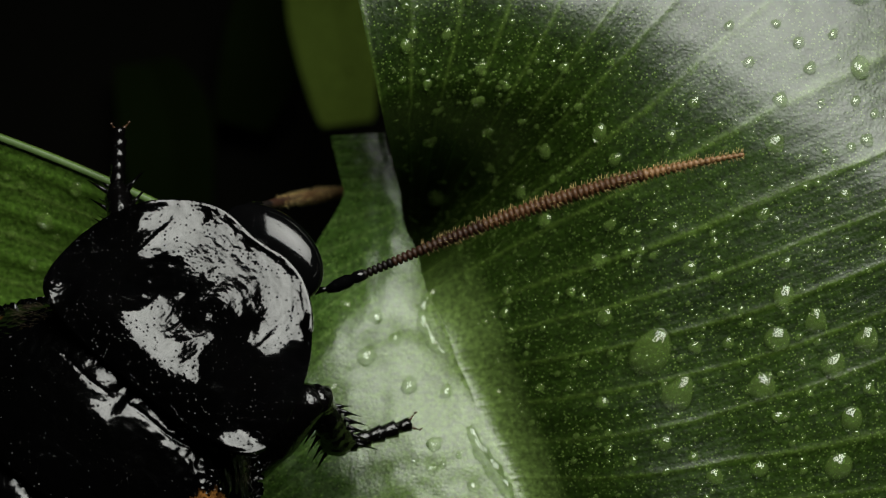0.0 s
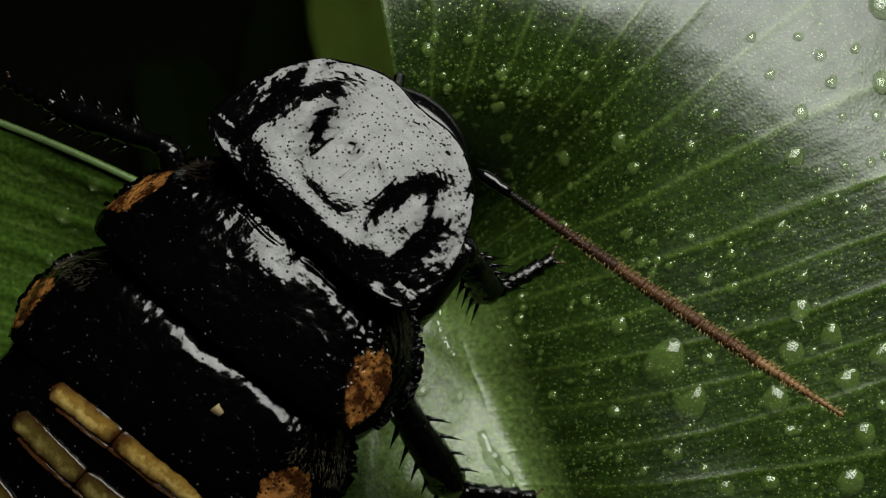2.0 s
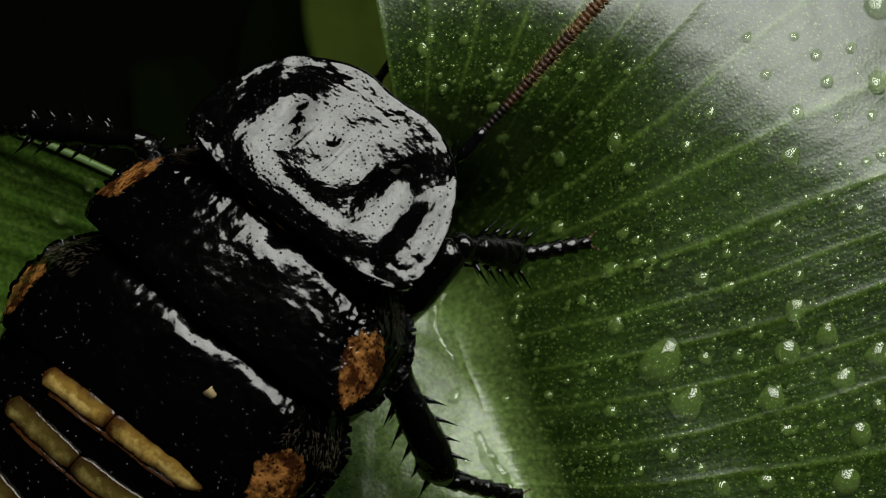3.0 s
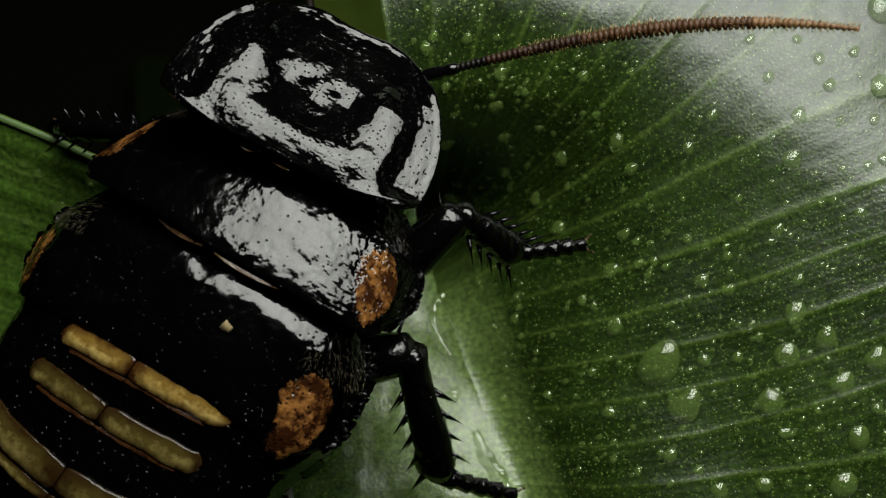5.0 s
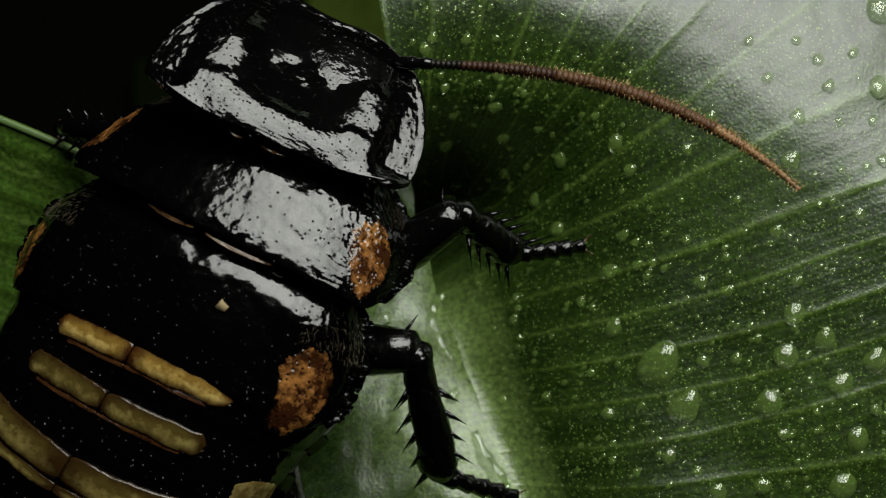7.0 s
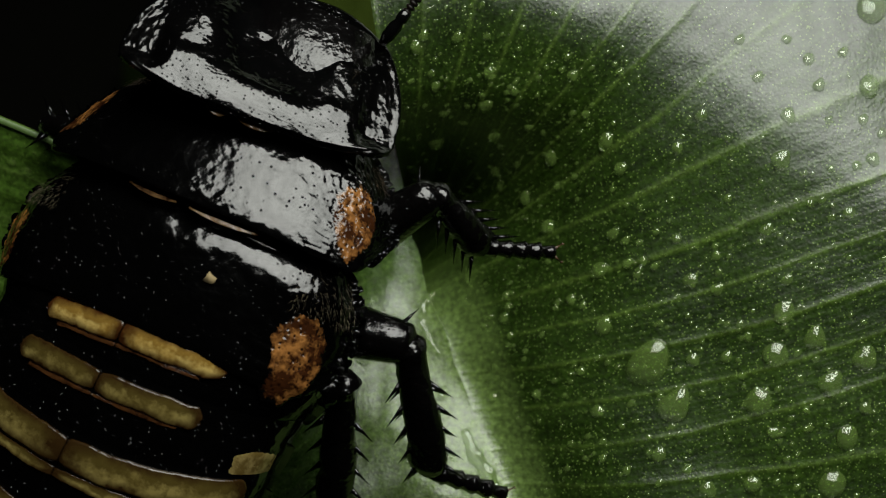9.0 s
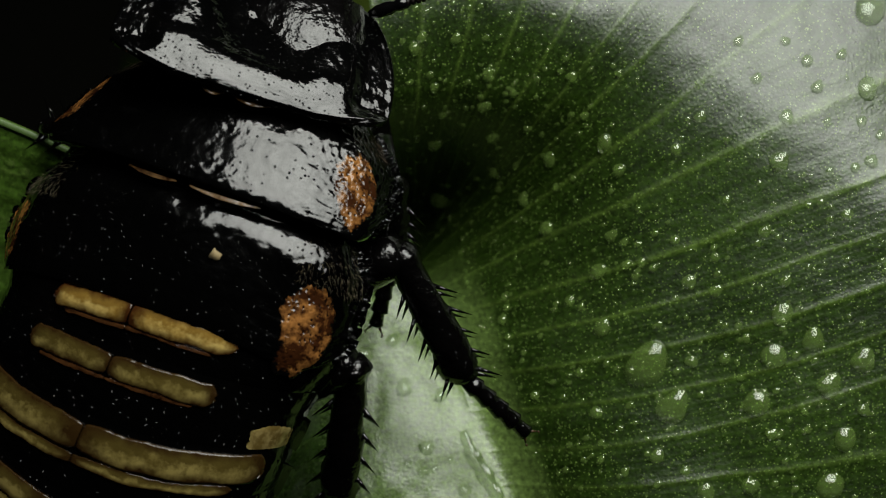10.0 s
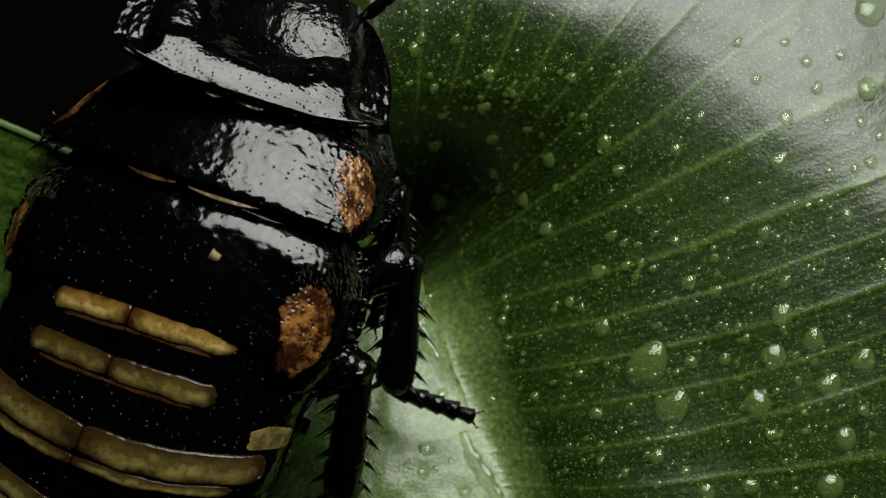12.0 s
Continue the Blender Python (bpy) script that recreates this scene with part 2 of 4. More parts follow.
def shell(f, us, vs, thick, uv=False, wrap=False, crisp=False):
    """A closed plate: the surface f(u, v) and its underside, thick below it. wrap: v runs round and meets itself."""
    bm = bmesh.new()
    vs = list(vs)[:-1] if wrap else list(vs)
    nu, nv, e = len(us), len(vs), 1e-3
    top, low = [], []
    for u in us:
        for v in vs:
            p = Vector(f(u, v))
            n = (Vector(f(u + e, v)) - Vector(f(u - e, v))).cross(Vector(f(u, v + e)) - Vector(f(u, v - e)))
            n = n.normalized() if n.length > 1e-12 else Vector((0, 0, 1))
            if n.z < 0:
                n = -n
            top.append(bm.verts.new(p))
            low.append(bm.verts.new(p - n * thick))
    layer = bm.loops.layers.uv.new("UVMap") if uv else None
    for i in range(nu - 1):
        for j in range(nv if wrap else nv - 1):
            q = (j + 1) % nv
            k = (i * nv + j, (i + 1) * nv + j, (i + 1) * nv + q, i * nv + q)
            fa = bm.faces.new([top[a] for a in k])
            fb = bm.faces.new([low[a] for a in reversed(k)])
            if uv:
                c = [(us[a // nv], vs[a % nv]) for a in k]
                for loop, w in zip(fa.loops, c):
                    loop[layer].uv = w
                for loop, w in zip(fb.loops, reversed(c)):
                    loop[layer].uv = w
    if wrap:
        pairs = [(r * nv + j, r * nv + (j + 1) % nv) for r in (0, nu - 1) for j in range(nv)]
    else:
        edge = [i * nv for i in range(nu)] + [(nu - 1) * nv + j for j in range(1, nv)]
        edge += [i * nv + nv - 1 for i in range(nu - 2, -1, -1)] + [j for j in range(nv - 2, -1, -1)]
        pairs = [(a, b) for a, b in zip(edge[:-1], edge[1:]) if a != b]
    for a, b in pairs:
        bm.faces.new((top[a], low[a], low[b], top[b]))
        if crisp:
            bm.edges.get((top[a], top[b])).smooth = False
            bm.edges.get((low[a], low[b])).smooth = False
    return bm


def tube(bm, stations, sides=10):
    """A closed tube through (point, radius across, radius upright) stations along +y."""
    rings = []
    for p, rx, rz in stations:
        rings.append([bm.verts.new((p[0] + rx * math.cos(a), p[1], p[2] + rz * math.sin(a)))
                      for a in (2 * math.pi * k / sides for k in range(sides))])
    for r, s in zip(rings[:-1], rings[1:]):
        for k in range(sides):
            bm.faces.new((r[k], r[(k + 1) % sides], s[(k + 1) % sides], s[k]))
    bm.faces.new(rings[0])
    bm.faces.new(list(reversed(rings[-1])))


def spike(bm, a, b, r, sides=5):
    """A thin cone from a to b."""
    a, b = Vector(a), Vector(b)
    d = (b - a).normalized()
    s = d.orthogonal().normalized()
    q = d.cross(s)
    ring = [bm.verts.new(a + r * (math.cos(k) * s + math.sin(k) * q)) for k in (2 * math.pi * i / sides for i in range(sides))]
    tip = bm.verts.new(b)
    for k in range(sides):
        bm.faces.new((ring[k], ring[(k + 1) % sides], tip))
    bm.faces.new(list(reversed(ring)))


def line(a, b, n):
    return [a + (b - a) * k / (n - 1) for k in range(n)]


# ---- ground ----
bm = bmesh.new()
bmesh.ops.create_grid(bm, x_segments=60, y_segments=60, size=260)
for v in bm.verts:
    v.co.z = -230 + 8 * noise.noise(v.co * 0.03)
tagged(part("ground", bm, SOIL_UNLIT), "soil far below the leaves, coloured near-black for unlit depth", "ground", kind="structure")

# ---- the big leaf: two halves that meet in a wet crease ----
CREASE = ([-.45, 0, .25, .5, 1.0], [-4.1, -2.2, 0.4, 3.2, 9.1], [11.5, 1.5, -6.1, -13.4, -29.0])
# One row for each main vein of the broad half: where it leaves the crease, where it ends, how far it sags.
VEINS = [(0, -7.1, 30.5, .3), (.015, -1, 33.5, .8), (.03, 6, 36, 1.2), (.045, 13, 36, 1.5), (.06, 20, 36, 2), (.075, 28, 36, 2), (.10, 36, 36, 2), (.15, 43, 31, 2), (.20, 49, 18.5, -1),
         (.27, 49, 10.5, 2), (.36, 49, 5.4, 3), (.45, 49, 1, 4), (.56, 49, -3.5, 4), (.68, 49, -8, 3.5), (.78, 49, -17, .5), (.9, 49, -22, 0), (1, 49, -27, 0)]


def crease(u):
    wave = 0.45 * noise.noise((u * 7.0, 0.4, 0.0)) + 0.10 * noise.noise((u * 19.0, 2.4, 0.0))
    return Vector((lerp_table(u, CREASE[0], CREASE[1]) + wave, lerp_table(u, CREASE[0], CREASE[2])))


def crease_height(u):
    return -25.0 + 9.0 * u


def blade_height(x, y, k, u, v):
    """Rises out of the crease, flattens, and rolls over towards the far corner; k counts the veins."""
    r = (x - 5.7) * 0.5 + (y + 16.0) * 0.866
    soft = v * v / (v + 0.22)
    z = crease_height(u) + (13.4 - 9.0 * max(0.0, u) * smooth(v, 0.05, 0.5)) * (1 - math.exp(-soft * 4.1)) * 1.05
    z += 1.2 * math.sin(min(v, 1.0) * 3.0) - (10.5 * (1 - smooth(v, 0.03, 0.42)) + 0.005 * max(0.0, 40.0 * v - 14.0) ** 2 * (1 - smooth(v, 0.8, 1.6))) * (1 - smooth(k, 2.5, 10.5))
    z -= 0.018 * max(0.0, r - 31.3) ** 2 if r < 38.8 else 0.018 * 7.5 ** 2 + 0.27 * (r - 38.8)
    saw = abs((k + 0.5) % 1.0 - 0.5)
    z += (0.05 * math.exp(-(saw / 0.10) ** 2) + 0.09 * (0.5 - saw)) * smooth(v, 0.02, 0.2) * (0.6 + 0.5 * math.sin(k * 2.4))
    run = v * 45.0
    z -= 0.44 * smooth(u, 0.25, 0.60) * run * math.exp(-run / 3.2)
    return z + smooth(v, 0.0, 0.12) * (0.25 * noise.noise((x * 0.12, y * 0.12, 0.3)) + 0.05 * noise.noise((x * 0.5, y * 0.5, 1.3)))


def right_blade(w, v):
    k = w * 16.0
    u, bx, by, sag = (lerp_table(k, range(17), [q[c] for q in VEINS]) for c in range(4))
    a, b = crease(u), Vector((bx, by))
    n = Vector((b.y - a.y, a.x - b.x)).normalized()
    c = (a + b) / 2 + n * sag
    p = a * (1 - v) ** 2 + 2 * c * v * (1 - v) + b * v * v if v <= 1 else b + (b - c) * 2 * (v - 1)
    return (p.x, p.y, blade_height(p.x, p.y, k, u, v))


def left_blade(u, v):
    a = crease(u)
    k = smooth(u, -0.2, 0.2)
    p = a + Vector((-5.6 - 16.4 * k, -15.0 * k)) * v
    wide = 4.5 * (1 - smooth(u, 0.25, 0.60))
    s = math.hypot((5.6 + 21.0 * k) * v, wide) - wide
    z = crease_height(u) + (0.44 * k - 0.55 * (1 - k)) * 12.0 * math.tanh(s / 12.0)
    saw = (u * 17.0) % 1.0 - 0.5
    z += 0.10 * math.exp(-(saw / 0.14) ** 2) * smooth(v, 0.5, 0.7)
    return (p.x, p.y, z + smooth(v, 0.0, 0.15) * 0.30 * noise.noise((p.x * 0.22, p.y * 0.22, 2.3)) + smooth(v, 0.0, 0.15) * 0.07 * noise.noise((p.x * 0.7, p.y * 0.7, 5.3)))


big_leaf = tagged(new("leaf"), "large wet green leaf with fanned veins and water drops", "leaf")
US = line(0.0, 1.0, 420)
# Beyond v = 1 the blade is an unseen extension, added to shade the undergrowth.
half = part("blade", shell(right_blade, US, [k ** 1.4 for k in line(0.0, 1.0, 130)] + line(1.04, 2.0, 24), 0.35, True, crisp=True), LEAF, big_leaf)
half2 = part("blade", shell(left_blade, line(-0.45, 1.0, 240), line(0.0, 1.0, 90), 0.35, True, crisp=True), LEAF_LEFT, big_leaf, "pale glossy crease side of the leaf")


# ---- the leaf on the other side of the insect ----
def side_leaf_surface(u, v):
    a = Vector((-52.0 + 32.0 * v, 16.6 - 12.0 * v - 2.4 * v ** 3))
    b = Vector((-56.0 + 34.0 * v, -22.0 - 6.0 * v))
    p = a.lerp(b, u)
    z = -14.5 - 8.0 * u - 3.0 * math.sin(u * 3.0) - 2.0 * v
    saw = (u * 8.0) % 1.0 - 0.5
    return (p.x, p.y, z + 0.16 * math.exp(-(saw / 0.14) ** 2))


side_leaf = tagged(new("leaf"), "wet green leaf with a pale margin behind the insect", "leaf")
part("blade", shell(side_leaf_surface, line(0.0, 1.0, 200), line(0.0, 1.0, 60), 0.35, True), LEAF_SIDE, side_leaf)
bm = bmesh.new()
rings = []
for v in line(0.0, 1.0, 40):
    x, y, z = side_leaf_surface(0.0, v)
    rings.append(((x, y - 0.25, z - 0.06), 0.34, 0.11))
n_prev = None
for (p, rx, rz) in rings:
    ring = [bm.verts.new((p[0], p[1] + rx * math.cos(a), p[2] + rz * math.sin(a))) for a in (math.pi * k / 4 for k in range(8))]
    if n_prev:
        for k in range(8):
            bm.faces.new((n_prev[k], n_prev[(k + 1) % 8], ring[(k + 1) % 8], ring[k]))
    n_prev = ring
part("leaf_margin", bm, RIM, side_leaf, "pale raised leaf edge")


# ---- stalk and dim undergrowth below ----
def blade(name, label, cat, mat, pts, width, thick=0.5):
    """A long strip-shaped leaf through (x, y, z) points, creased along its middle."""
    pts = [Vector(p) for p in pts]

    def f(u, v):
        k = min(max(v, 0.0), 0.9999) * (len(pts) - 1)
        i = int(k)
        a, b, c, e = (pts[min(max(i + q, 0), len(pts) - 1)] for q in (-1, 0, 1, 2))
        f = k - i
        p = 0.5 * (2 * b + (c - a) * f + (2 * a - 5 * b + 4 * c - e) * f * f + (3 * b - a - 3 * c + e) * f ** 3)
        d = (pts[-1] - pts[0]).normalized()
        s = Vector((d.y, -d.x, 0)).normalized()
        w = width * (0.35 + 0.65 * math.sin(math.pi * (0.12 + 0.76 * v)))
        q = p + s * (u - 0.5) * w
        return (q.x, q.y, q.z - 0.15 * w * (1 - abs(2 * u - 1)))

    thing = tagged(new(name), label, cat)
    part("blade", shell(f, line(0.0, 1.0, 21), line(0.0, 1.0, 60), thick, True), mat, thing)
    return thing


blade("background_leaf", "dim olive leaf deep in the undergrowth", "leaf", LEAF_DIM,
      [(-20.5, 74, -178), (-19.5, 54, -172), (-17.4, 40, -167), (-15.6, 25, -165)], 17.0)
blade("background_leaf", "green undergrowth leaf coloured near-black for shade", "leaf", LEAF_SHADED,
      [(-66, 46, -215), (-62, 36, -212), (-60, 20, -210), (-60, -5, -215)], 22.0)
blade("background_leaf", "green undergrowth leaf coloured near-black for shade", "leaf", LEAF_SHADED,
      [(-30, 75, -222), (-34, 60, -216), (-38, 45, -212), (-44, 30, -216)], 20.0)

# ---- the insect; its own space: x to its right, y ahead, z up, in millimetres ----
roach = tagged(new("cockroach"), "glossy black cockroach with horned shield and amber bands on a leaf", "cockroach")
AY = [-38, -32, -24, -12, -2, 3, 12, 20, 26]
AW = [5.0, 9.5, 12.6, 13.6, 13.4, 14.6, 14.5, 12.2, 8.8]
AH = [3.0, 5.6, 8.0, 9.2, 9.2, 9.1, 8.8, 8.2, 7.0]


def hull(u, y, lift=0.0):
    """The insect's back: u from -1 (one flank) to 1 (the other)."""
    a, h = lerp_table(y, AY, AW) + lift, lerp_table(y, AY, AH) + lift
    f = u * math.pi / 2
    c = max(0.0, math.cos(f))
    return Vector((a * math.sin(f), y, h * c ** 0.62))


SHAPES = {}


def profile(length, slopes):
    """Drop along a plate, from rows of (share of the way ahead, fall in degrees)."""
    n, table = 200, [0.0]
    for i in range(n):
        fall = lerp_table((i + 0.5) / n, [q[0] for q in slopes], [q[1] for q in slopes])
        table.append(table[-1] - math.tan(radians(fall)) * length / n)
    grid = [i / n for i in range(n + 1)]
    return lambda v: lerp_table(v, grid, table)


def plate(name, back, front, sweep_b, sweep_f, puff, mat, lift=0.0, label="", fn=None, round_b=0.0, round_f=0.0, skew=0.0, skew_f=0.0, drop=None, reach=1.0, port=0.0):
    """A back plate between two margins; sweep moves a margin ahead at the flanks, port widens the insect's left side."""
    def f(u, v):
        s = abs(math.sin(max(-1.0, min(1.0, u)) * math.pi / 2)) ** 2.2
        e = smooth(abs(u), 0.66, 1.0)
        y = (back + sweep_b * s + round_b * e + skew * u) * (1 - v) + (front + sweep_f * s - round_f * e + skew_f * u) * v
        k = lift + puff * math.sin(math.pi * min(1.0, max(0.0, v))) ** 0.7
        if drop:
            k += drop(v)
        if fn:
            k += fn(u, v)
        p = hull(u, y, k)
        if u < 0:
            p.x *= 1 + port * smooth(-u, 0.2, 0.9)
        return p
    ob = part(name, shell(f, line(-reach, reach, 121 if not fn else 221), line(0.0, 1.0, 40 if not fn else 130), 0.45), mat, roach, label)
    SHAPES[ob.name] = f
    return ob


def on_plate(ob, u, v, lift):
    """A point over a plate's own surface."""
    f, e = SHAPES[ob.name], 2e-3
    n = (f(u + e, v) - f(u - e, v)).cross(f(u, v + e) - f(u, v - e)).normalized()
    return f(u, v) + (n if n.z > 0 else -n) * lift


def flank_patch(name, u0, v0, ru, rv, mat, parent, skew=0.0, label=""):
    """A ragged patch that lies flush in a plate's flank."""
    def f(r, a):
        r = max(r, 0.0)
        wide = 1 + 0.22 * noise.noise((math.cos(a) * 1.6, math.sin(a) * 1.6, u0 * 9)) + 0.10 * noise.noise((math.cos(a) * 6, math.sin(a) * 6, v0 * 9))
        u, v = u0 + ru * r * wide * math.cos(a), v0 + rv * r * wide * math.sin(a) + skew * r * math.cos(a)
        rag = noise.noise((u * 26, v * 16, 1.7)) + 0.6 * noise.noise((u * 60, v * 36, 4.1))
        return on_plate(parent, u, v, 0.04 - 0.08 * r ** 8 + 0.03 * rag * r ** 2 * (1 - r))
    return part(name, shell(f, line(0.02, 1.0, 26), line(0.0, 2 * math.pi, 73), 0.05, True, True), mat, parent, label)


def band(y0, wide, sweep, ul, ur, mat, parent, lift, skew=0.0, gap=0.002, label="pale amber band", swell=0.14, i=1):
    """Two halves of a cross band, parted at the middle of the back and tapered outwards."""
    for lo, hi in ((ul, -gap), (gap, ur)):
        def f(u, v, lo=lo, hi=hi):
            u, v = min(1.0, max(0.0, u)), min(1.0, max(0.0, v))
            uu = lo + (hi - lo) * u
            out, seam = (u, 1 - u) if hi < 0 else (1 - u, u)
            s = abs(math.sin(uu * math.pi / 2)) ** 2.2
            w = wide * (0.25 + 0.75 * min(1.0, out * (13 if hi < 0 or i > 0 else 6)) ** 0.5) * (0.72 + 0.28 * min(1.0, seam * 9) ** 0.5)
            rag = 0.15 * noise.noise((uu * 8, v * 1.2, y0)) + 0.06 * noise.noise((uu * 40, v * 3, y0))
            y = y0 + sweep * s + skew * uu + w * (v - 0.5) + rag
            return hull(uu, y, lift - 0.02 + swell * math.sin(math.pi * v) ** 0.8 * (0.5 + 0.5 * min(1.0, out * 4)) + 0.02 * noise.noise((uu * 30, v * 3, y0)))
        part("pale_band", shell(f, line(0.0, 1.0, 60), line(0.0, 1.0, 13), 0.12, True), mat, parent, label)


def relief(welt, suture, boss, fold=1.0):
    """Suture line, knobbly rim, shallow dimples and wrinkles round the boss of each flank."""
    def f(u, v):
        au = abs(u)
        bu, bv = boss
        line_v = suture + 0.012 * math.sin(u * 15) + 0.03 * u + 0.05 * au ** 2
        groove = 0.07 * math.exp(-((v - line_v) / 0.009) ** 2) * (1 - smooth(au, 0.36, 0.46)) * smooth(au, 0.02, 0.10)
        notch = 0.30 * math.exp(-(u / 0.045) ** 2) * smooth(v, welt - 0.10, welt + 0.05)
        rim = smooth(au, 0.83, 0.885)
        knobs = rim * (0.16 + 0.30 * noise.noise((u * 26, v * 16, 2.2)) + 0.16 * noise.noise((u * 60, v * 34, 5.2)))
        dx, dy = (au - bu) * 15.0, (v - bv) * 12.5
        d = math.hypot(dx, dy)
        warp = noise.noise((u * 5, v * 4, 3.7))
        near = math.exp(-(d / 3.6) ** 2) * (1 - rim)
        folds = fold * near * (0.035 * math.sin(d * 8.5 + 9.0 * warp + 0.8 * math.atan2(dy, dx)) + 0.10 * noise.noise((u * 42, v * 20, 8.1)))
        swell = fold * (0.12 * math.exp(-(d / 1.5) ** 2) - 0.07 * math.exp(-((d - 2.6) / 1.1) ** 2))
        dent = -0.16 * gauss(au * 15, v * 12.5, 3.2, (welt - 0.10) * 12.5, 1.0)
        grain = 0.035 * noise.noise((u * 30, v * 16, 6.2)) + 0.05 * noise.noise((u * 9, v * 5, 1.2))
        streak = 0.05 * smooth(au, 0.30, 0.50) * (1 - smooth(v, 0.30, 0.45)) * noise.noise((u * 12, v * 46, 4.4))
        return groove * -1 - notch + knobs + folds + swell + dent + grain + streak
    return f


meso = plate("middle_plate", 11.3, 24.4, 0.6, -0.4, 0.0, BLACK, 1.15, fn=relief(0.64, 0.70, (0.56, 0.55)), reach=0.94, port=0.02,
             drop=profile(13.1, [(0, -14), (0.06, -3), (0.15, 3), (0.48, 4), (0.55, 9), (0.61, 15), (0.66, 17), (0.70, 12), (0.86, 13), (0.90, 45), (0.94, 40), (0.97, 0)]), round_b=4.6, round_f=1.6, skew=1.7, skew_f=0.6)
meta = plate("rear_plate", 1.5, 14.2, -1.4, -1.0, 0.0, BLACK, 0.85, fn=relief(0.71, 0.77, (0.55, 0.60), 0.35), reach=0.94, port=0.02,
             drop=profile(12.7, [(0, -12), (0.06, -3), (0.15, 4), (0.56, 5), (0.63, 15), (0.68, 27), (0.84, 33), (0.89, 50), (0.94, 40), (0.97, 0)]), round_b=2.6, round_f=2.0, skew=1.6, skew_f=1.6)
for k in (1, -1):
    flank_patch("rust_spot", 0.62 if k > 0 else -0.77, 0.34, 0.155 if k > 0 else 0.14, 0.29, RUST, meso, -0.03 * k, "rust-orange pitted patch")
    flank_patch("rust_spot", 0.64 if k > 0 else -0.77, 0.24, 0.165 if k > 0 else 0.14, 0.29, RUST, meta, -0.05 * k, "rust-orange pitted patch")

# abdomen rings, each with its pale bands
RINGS = [(-2.4, 3.2, 0.8, 0.2, -0.31, 0.40, 2.6), (-8.5, -1.2, 2.6, 1.4, -0.36, 0.42, 1.5), (-14.7, -7.1, 5.0, 3.0, -0.86, 0.80, 0.6),
         (-20.7, -13.3, 6.5, 5.2, -0.86, 0.84, 0.4), (-26.5, -19.5, 7.5, 6.5, -0.84, 0.84, 0), (-32.5, -25.5, 8.0, 7.5, -0.8, 0.8, 0),
         (-38.0, -31.0, 8.5, 8.0, -0.7, 0.7, 0)]
tops, swings = (1.9, -2.4, -8.5, -14.7, -20.7, -26.5, -32.5), (-1.0, 0.8, 2.6, 5.0, 6.5, 7.5, 8.0)
for i, (yb, yf, sb, sf, ul, ur, skew) in enumerate(RINGS):
    ring = plate("abdomen_ring", yb, yf, sb, sf, 0.25, BLACK, 0.30 - 0.04 * i, "black glossy abdomen ring", skew=RINGS[min(i + 1, 6)][6])
    top, s0 = tops[i], swings[i]
    band(top - 1.25, 2.0 if i != 2 else 2.6, s0, ul, ur, AMBER if i == 0 else OLIVE, ring, 0.72 - 0.04 * i, skew, swell=0.24 if i == 0 else 0.13, i=i)
    band(top - (2.40 if i != 2 else 3.1), 0.32 if i < 2 else 0.9, s0, ul * 0.8, ur * 0.82, BROWN if i < 2 else OLIVE, ring, 0.68 - 0.04 * i, skew, label="thin brown band", swell=0.02)
    if i == 1:
        flank_patch("pale_spot", 0.79, 0.20, 0.15, 0.27, PALE, ring, 0.0, "pale yellow flank patch")

# belly
bm = bmesh.new()
tube(bm, [((0, -36, 0.2), 3.5, 2.0), ((0, -30, -0.5), 8.5, 4), ((0, -15, -1), 12.4, 5.0), ((0, 0, -1), 12.4, 5.2), ((0, 12, -1), 12.0, 5.2), ((0, 24, 0), 8.5, 4.5), ((0, 31, 1.0), 5, 3)], 24)
part("belly", bm, LEG, roach, "dark underside")

# folds of skin between the plates
for lo, hi in ((-0.23, -0.04), (0.01, 0.27)):
    def fold(u, v, lo=lo, hi=hi):
        uu = lo + (hi - lo) * u
        w = 0.34 * max(0.02, math.sin(math.pi * min(1, max(0, u)))) ** 0.8
        return hull(uu, 11.75 + 1.7 * uu + 0.5 * abs(math.sin(uu * math.pi / 2)) ** 2.2 - w * v, 0.62 - 0.1 * (1 - v) + 0.03 * noise.noise((uu * 50, v * 6, 1.0)))
    part("joint_skin", shell(fold, line(0.0, 1.0, 40), line(0.0, 1.0, 8), 0.08), MEMBRANE, roach, "pale brown joint skin")

# ---- the horned shield over the head ----
PIVOT = Vector((0, 21.5, 5.0))


